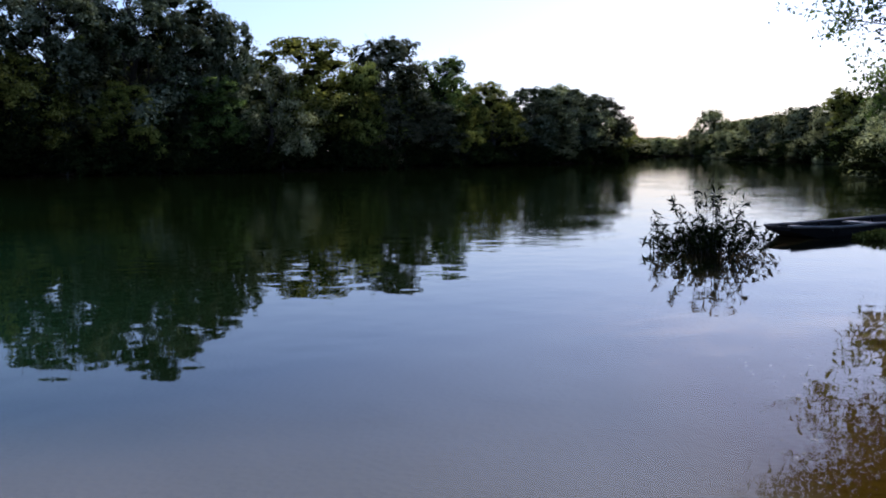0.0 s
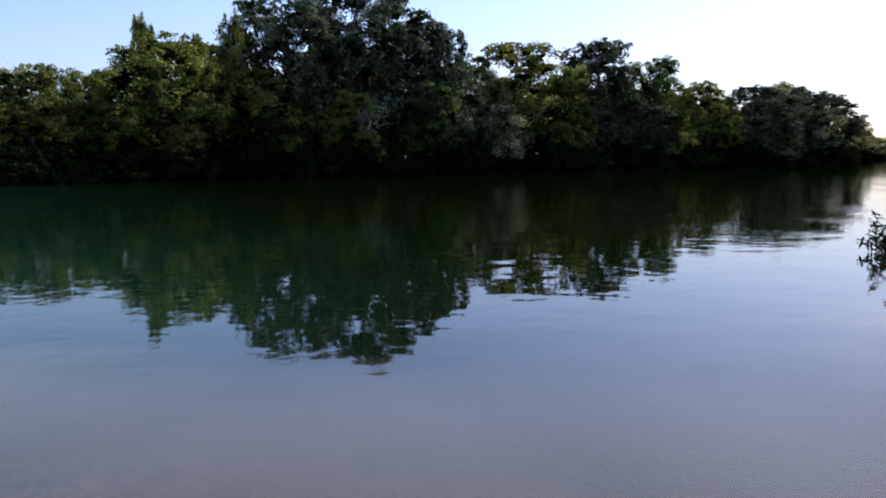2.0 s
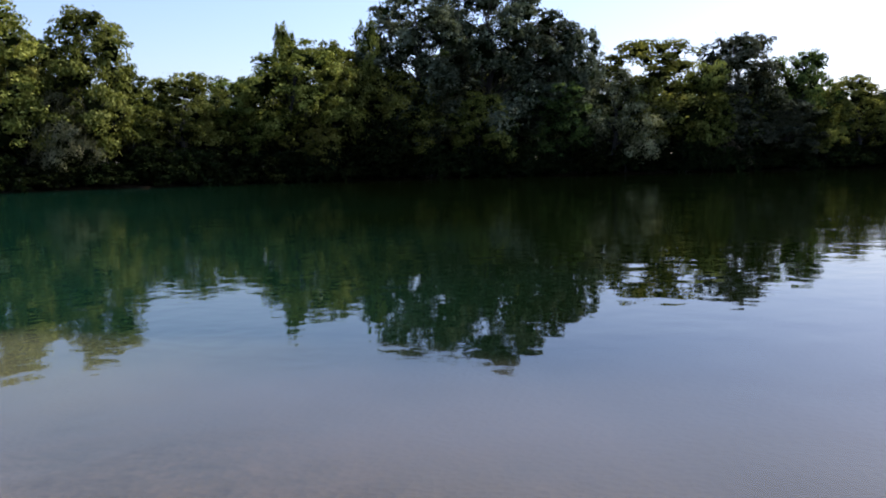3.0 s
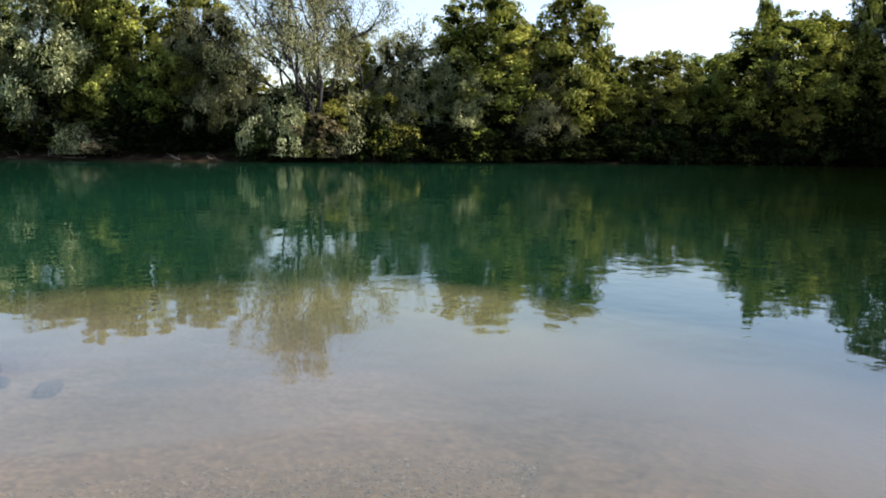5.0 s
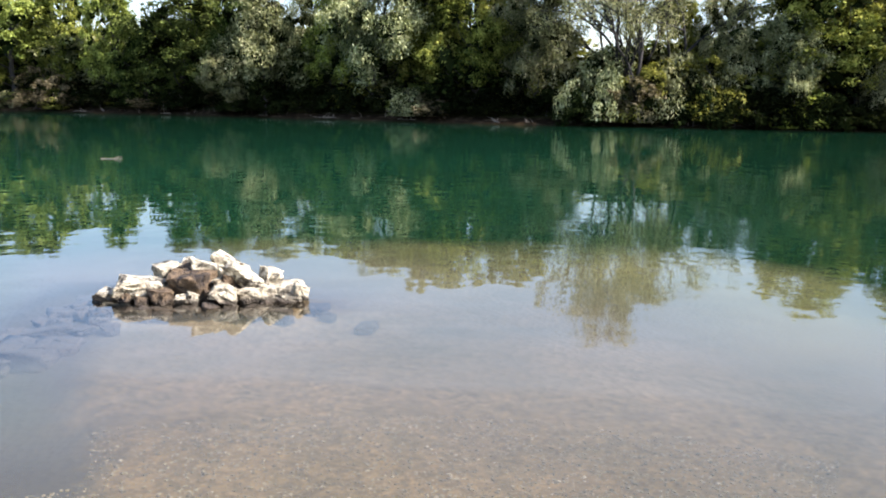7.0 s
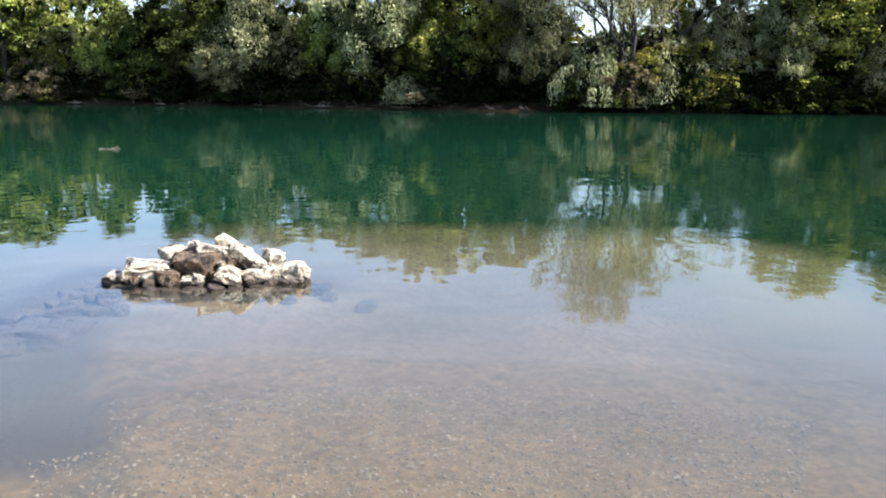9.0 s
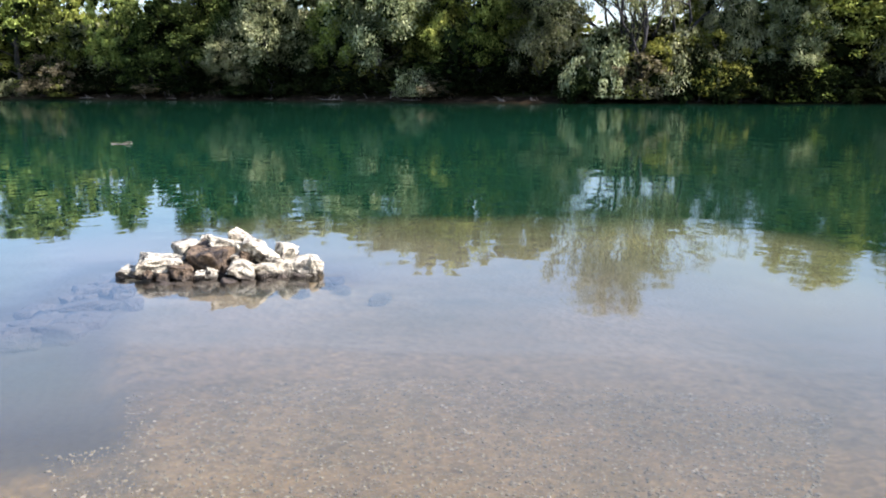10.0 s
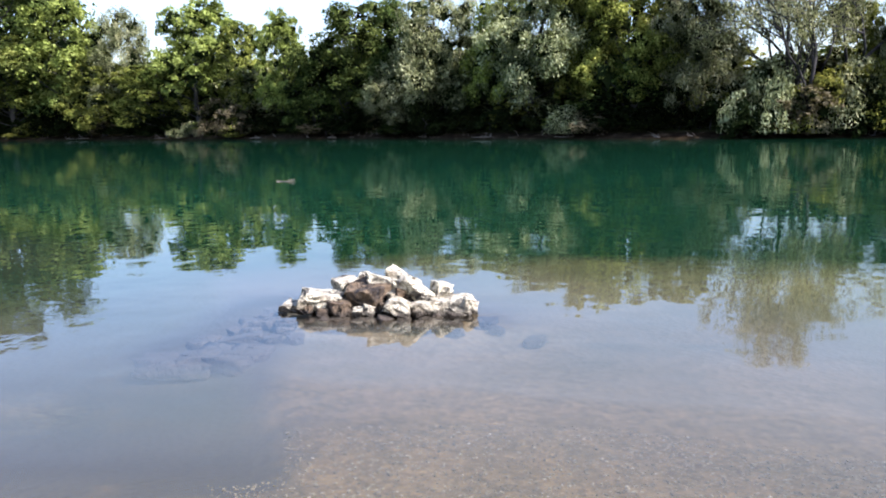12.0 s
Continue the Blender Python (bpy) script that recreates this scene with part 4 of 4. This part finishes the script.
# ---- the bush standing in the water ----
def water_bush(x, y, wide, high, stems, seed):
    rng = np.random.default_rng(seed)
    root = new("water_bush")
    root.location = (x, y, 0)
    pieces, at, ways = [], [], []
    for _ in range(stems):
        turn, out = rng.uniform(0, 2 * math.pi), rng.random() ** 0.7
        foot = np.array((math.cos(turn) * 0.3 * out * wide, math.sin(turn) * 0.25 * out * wide, -0.5))
        tip = np.array((math.cos(turn) * wide * out, math.sin(turn) * wide * out * 0.7, high * (1.0 - 0.55 * out**1.6) * rng.choice((0.34, 0.4, 0.46, 0.54, 0.66, 1.15))))
        knee = (foot + tip) / 2 + (0, 0, 0.12 * out)
        line = np.array([(1 - s) ** 2 * foot + 2 * s * (1 - s) * knee + s * s * tip for s in np.linspace(0, 1, 7)])
        pieces.append(tube(line, np.linspace(0.011, 0.003, 7), 4))
        for _ in range(25):
            s = rng.uniform(0.35, 1.02)
            p = np.array([np.interp(s, np.linspace(0, 1, 7), line[:, i]) for i in range(3)]) + rng.normal(size=3) * 0.045
            if p[2] > 0.01:
                at.append(p)
                ways.append(unit(rng.normal(size=3) + (0, 0, 0.6)))
    part("stem", mesh_of("stem", *joined(pieces), BARK), root)
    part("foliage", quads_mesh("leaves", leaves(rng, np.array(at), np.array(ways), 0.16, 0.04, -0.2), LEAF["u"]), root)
    return tagged(root, "dark leafy willow bush standing in the shallow water", "bush")


water_bush(4.35, 11.75, 1.22, 1.0, 95, 2)


# ---- the tree leaning out from the near bank ----
def overhanging_tree():
    rng = np.random.default_rng(21)
    root = new("overhanging_tree")
    foot = np.array((14.7, 18.6, float(land_height([(14.7, 18.6)])[0])))
    root.location = foot
    stem = np.array([(0, 0, -0.4), (-0.2, 0, 1.6), (-0.7, -0.2, 3.4), (-1.2, -0.3, 5.2), (-1.5, -0.3, 7.2), (-1.6, -0.2, 9.5), (-1.5, 0, 11.5)])
    pieces = [tube(stem, [0.34, 0.27, 0.23, 0.19, 0.14, 0.09, 0.03], 9)]
    at, ways = [], []
    for k in range(210):
        turn = rng.uniform(0, 2 * math.pi)
        c = np.array((-1.7 + 5.2 * math.cos(turn) * math.sqrt(rng.uniform(0.1, 1)), -0.6 + 3.8 * math.sin(turn) * math.sqrt(rng.uniform(0.1, 1)), rng.uniform(2.4, 10.5)))
        out = math.hypot((c[0] + 1.0) / 5.4, (c[1] + 0.6) / 4.0)
        c[2] = max(c[2], 2.6 + 1.0 * rng.random() - 0.5 * out) - foot[2] + 0.3
        if c[0] < -4.4 and c[2] < 4.8:
            continue
        start = stem[int(np.clip(c[2] / 1.9, 1, 5))]
        bend = (start + c) / 2 + (0, 0, 0.5) + rng.normal(size=3) * 0.2
        line = np.array([(1 - s) ** 2 * start + 2 * s * (1 - s) * bend + s * s * c for s in np.linspace(0, 1, 6)])
        pieces.append(tube(line, np.linspace(0.045, 0.006, 6), 5))
        for _ in range(5):
            twig = c + rng.normal(size=3) * (0.55, 0.5, 0.4)
            pieces.append(tube([line[4], (line[4] + twig) / 2 + (0, 0, 0.08), twig], [0.012, 0.008, 0.003], 4))
            n = 46 if c[2] < 5.0 else 75
            k_at = line[4] + (twig - line[4]) * rng.uniform(0.2, 1.1, (n, 1)) + rng.normal(size=(n, 3)) * (0.13 if c[2] < 5.0 else 0.4)
            at.append(k_at)
            ways.append(unit(rng.normal(size=(n, 3)) + (0, 0, 0.4)))
    part("trunk", mesh_of("trunk", *joined(pieces), BARK), root)
    part("crown", quads_mesh("crown", leaves(rng, np.concatenate(at), np.concatenate(ways), 0.145, 0.075, 0.35), LEAF["d"]), root)
    return tagged(root, "leafy tree leaning over the water from the near bank", "tree")


overhanging_tree()


# ---- the moored boat ----
def boat(x, y, heading):
    root = new("rowing_boat")
    root.matrix_basis = pose(x, y, 0, 0, 0, heading)
    length, half, low, top = 6.2, 0.58, -0.10, 0.18

    def outline(s):
        """Half width, bottom and rim height at s along the boat, from 0 at the bow to 1 at the stern."""
        end = min(s, 1 - s)
        return half * min(1, 0.55 + end * 2.6), low + 0.26 * max(0, 0.16 - end) / 0.16, top + 0.05 * max(0, 0.2 - end) / 0.2

    def shell(inset, lift):
        verts, faces = [], []
        for i in range(17):
            s = i / 16
            w, bottom, rim = outline(s)
            w -= inset
            px = s * length + (inset if i == 0 else -inset if i == 16 else 0)
            verts += [(px, -w, rim), (px, -w * 0.86, bottom + lift), (px, w * 0.86, bottom + lift), (px, w, rim)]
        for i in range(16):
            for k in range(3):
                a = 4 * i + k
                faces.append((a, a + 1, a + 5, a + 4))
        faces += [(0, 3, 2, 1), (64, 65, 66, 67)]
        return verts, faces

    outer, inner = shell(0, 0), shell(0.035, 0.035)
    verts = outer[0] + inner[0]
    n = len(outer[0])
    faces = outer[1] + [tuple(n + k for k in reversed(f)) for f in inner[1]]
    for i in range(16):
        for k in (0, 3):
            faces.append((4 * i + k, 4 * i + 4 + k, n + 4 * i + 4 + k, n + 4 * i + k) if k == 0 else (4 * i + k, n + 4 * i + k, n + 4 * i + 4 + k, 4 * i + 4 + k))
    faces += [(0, n, n + 3, 3), (64, 67, n + 67, n + 64)]
    part("hull", mesh_of("hull", verts, faces, TARRED, False), root)
    for side in (-1, 1):
        line = []
        for i in range(17):
            w, _, rim = outline(i / 16)
            line.append((i / 16 * length, side * (w - 0.01), rim + 0.012))
        part("gunwale", mesh_of("gunwale", *tube(line, [0.028] * 17, 6), WEATHERED), root, "worn grey gunwale")
    for s in (0.18, 0.5, 0.82):
        w, _, rim = outline(s)
        bm = bmesh.new()
        bmesh.ops.create_cube(bm, size=1.0, matrix=Matrix.LocRotScale((s * length, 0, rim - 0.045), None, (0.28, 2 * w - 0.09, 0.035)))
        bmesh.ops.bevel(bm, geom=bm.edges[:], offset=0.008, segments=2, affect="EDGES")
        data = bpy.data.meshes.new("seat")
        bm.to_mesh(data)
        bm.free()
        data.materials.append(WEATHERED)
        part("seat", data, root, "weathered grey plank seat")
    for s in (0.08, 0.34, 0.66, 0.92):
        w, bottom, rim = outline(s)
        line = [(s * length, -w + 0.05, rim - 0.02), (s * length, -w * 0.86 + 0.05, bottom + 0.06), (s * length, w * 0.86 - 0.05, bottom + 0.06), (s * length, w - 0.05, rim - 0.02)]
        part("rib", mesh_of("rib", *tube(line, [0.025] * 4, 5), TARRED), root)
    return tagged(root, "black tarred flat wooden rowing boat moored by the bank", "boat")


boat(6.3, 13.9, 33.0)


# ---- weeds by the boat ----
def weed_patch(x, y, wide, high, count, seed):
    rng = np.random.default_rng(seed)
    root = new("waterside_weeds")
    root.location = (x, y, 0)
    turn, out = rng.uniform(0, 6.28, count), np.sqrt(rng.random(count))
    at = np.c_[np.cos(turn) * out * wide, np.sin(turn) * out * wide * 0.6, rng.random(count) * high * (1.1 - out * 0.7)]
    part("leaves", quads_mesh("leaves", leaves(rng, at, unit(rng.normal(size=(count, 3)) + (0, 0, 1)), 0.13, 0.05), LEAF["y"]), root)
    stalks = []
    for k in range(40):
        p = at[rng.integers(count)]
        stalks.append(tube([(p[0] * 0.8, p[1] * 0.8, -0.3), (p[0] * 0.9, p[1] * 0.9, p[2] * 0.5), tuple(p)], [0.006, 0.005, 0.003], 4))
    part("stalk", mesh_of("stalk", *joined(stalks), BARK), root)
    return tagged(root, "low green weeds growing from the water's edge", "weeds")


weed_patch(8.2, 13.5, 0.6, 0.2, 700, 4)
weed_patch(10.0, 14.9, 0.8, 0.32, 800, 5)


# ---- driftwood and roots along the far waterline ----
def driftwood(x, y, length, heading, seed):
    rng = np.random.default_rng(seed)
    root = new("driftwood")
    root.matrix_basis = pose(x, y, 0.12, 0, 0, heading)
    line = [np.array((s * length - length / 2, 0.12 * length * rng.normal() * 0.3, 0.06 + 0.10 * rng.random() * length * 0.4 * s)) for s in np.linspace(0, 1, 6)]
    part("log", mesh_of("log", *tube(line, np.linspace(0.075, 0.025, 6) * rng.uniform(0.7, 1.2), 7), DRIFT), root)
    for k in range(3):
        foot = line[1 + k] + (0, 0, 0.02)
        tip = foot + rng.normal(size=3) * (0.35, 0.3, 0.2) + (0.2, 0, 0.45)
        part("branch", mesh_of("branch", *tube([foot, (foot + tip) / 2 + rng.normal(size=3) * 0.06, tip], [0.04, 0.025, 0.008], 5), DRIFT), root)
    return tagged(root, "bleached driftwood log with broken branches on the bank", "driftwood", "driftwood on the far bank")


DRIFT = bark_material("bleached_driftwood", (0.10, 0.08, 0.055), (0.27, 0.22, 0.16))
rng = random.Random(77)
for p, way in along_bank(FAR_BANK, 17, 24, 3.2, rng):
    q = p + way * rng.uniform(0.1, 0.8)
    heading = math.degrees(math.atan2(way[0], -way[1])) + rng.uniform(-35, 35)
    driftwood(q[0], q[1], rng.uniform(0.9, 2.6), heading, rng.randrange(10**6))


# ---- sticks adrift ----
def floating_stick(x, y, length, heading, seed):
    rng = np.random.default_rng(seed)
    root = new("floating_stick")
    root.matrix_basis = pose(x, y, 0.0, 0, 0, heading)
    line = [(s * length - length / 2, 0.05 * rng.normal() * length, 0.005 + 0.02 * rng.random()) for s in np.linspace(0, 1, 6)]
    part("stem", mesh_of("stem", *tube(line, np.linspace(0.014, 0.005, 6), 6), DRIFT), root)
    tip = np.array(line[4]) + (0.12, 0.06, 0.06)
    part("twig", mesh_of("twig", *tube([line[3], (np.array(line[3]) + tip) / 2 + (0, 0.03, 0.02), tip], [0.012, 0.008, 0.004], 5), DRIFT), root)
    return tagged(root, "thin pale branch drifting on the green water", "stick")


floating_stick(-25.3, -8.0, 0.6, 80, 4)
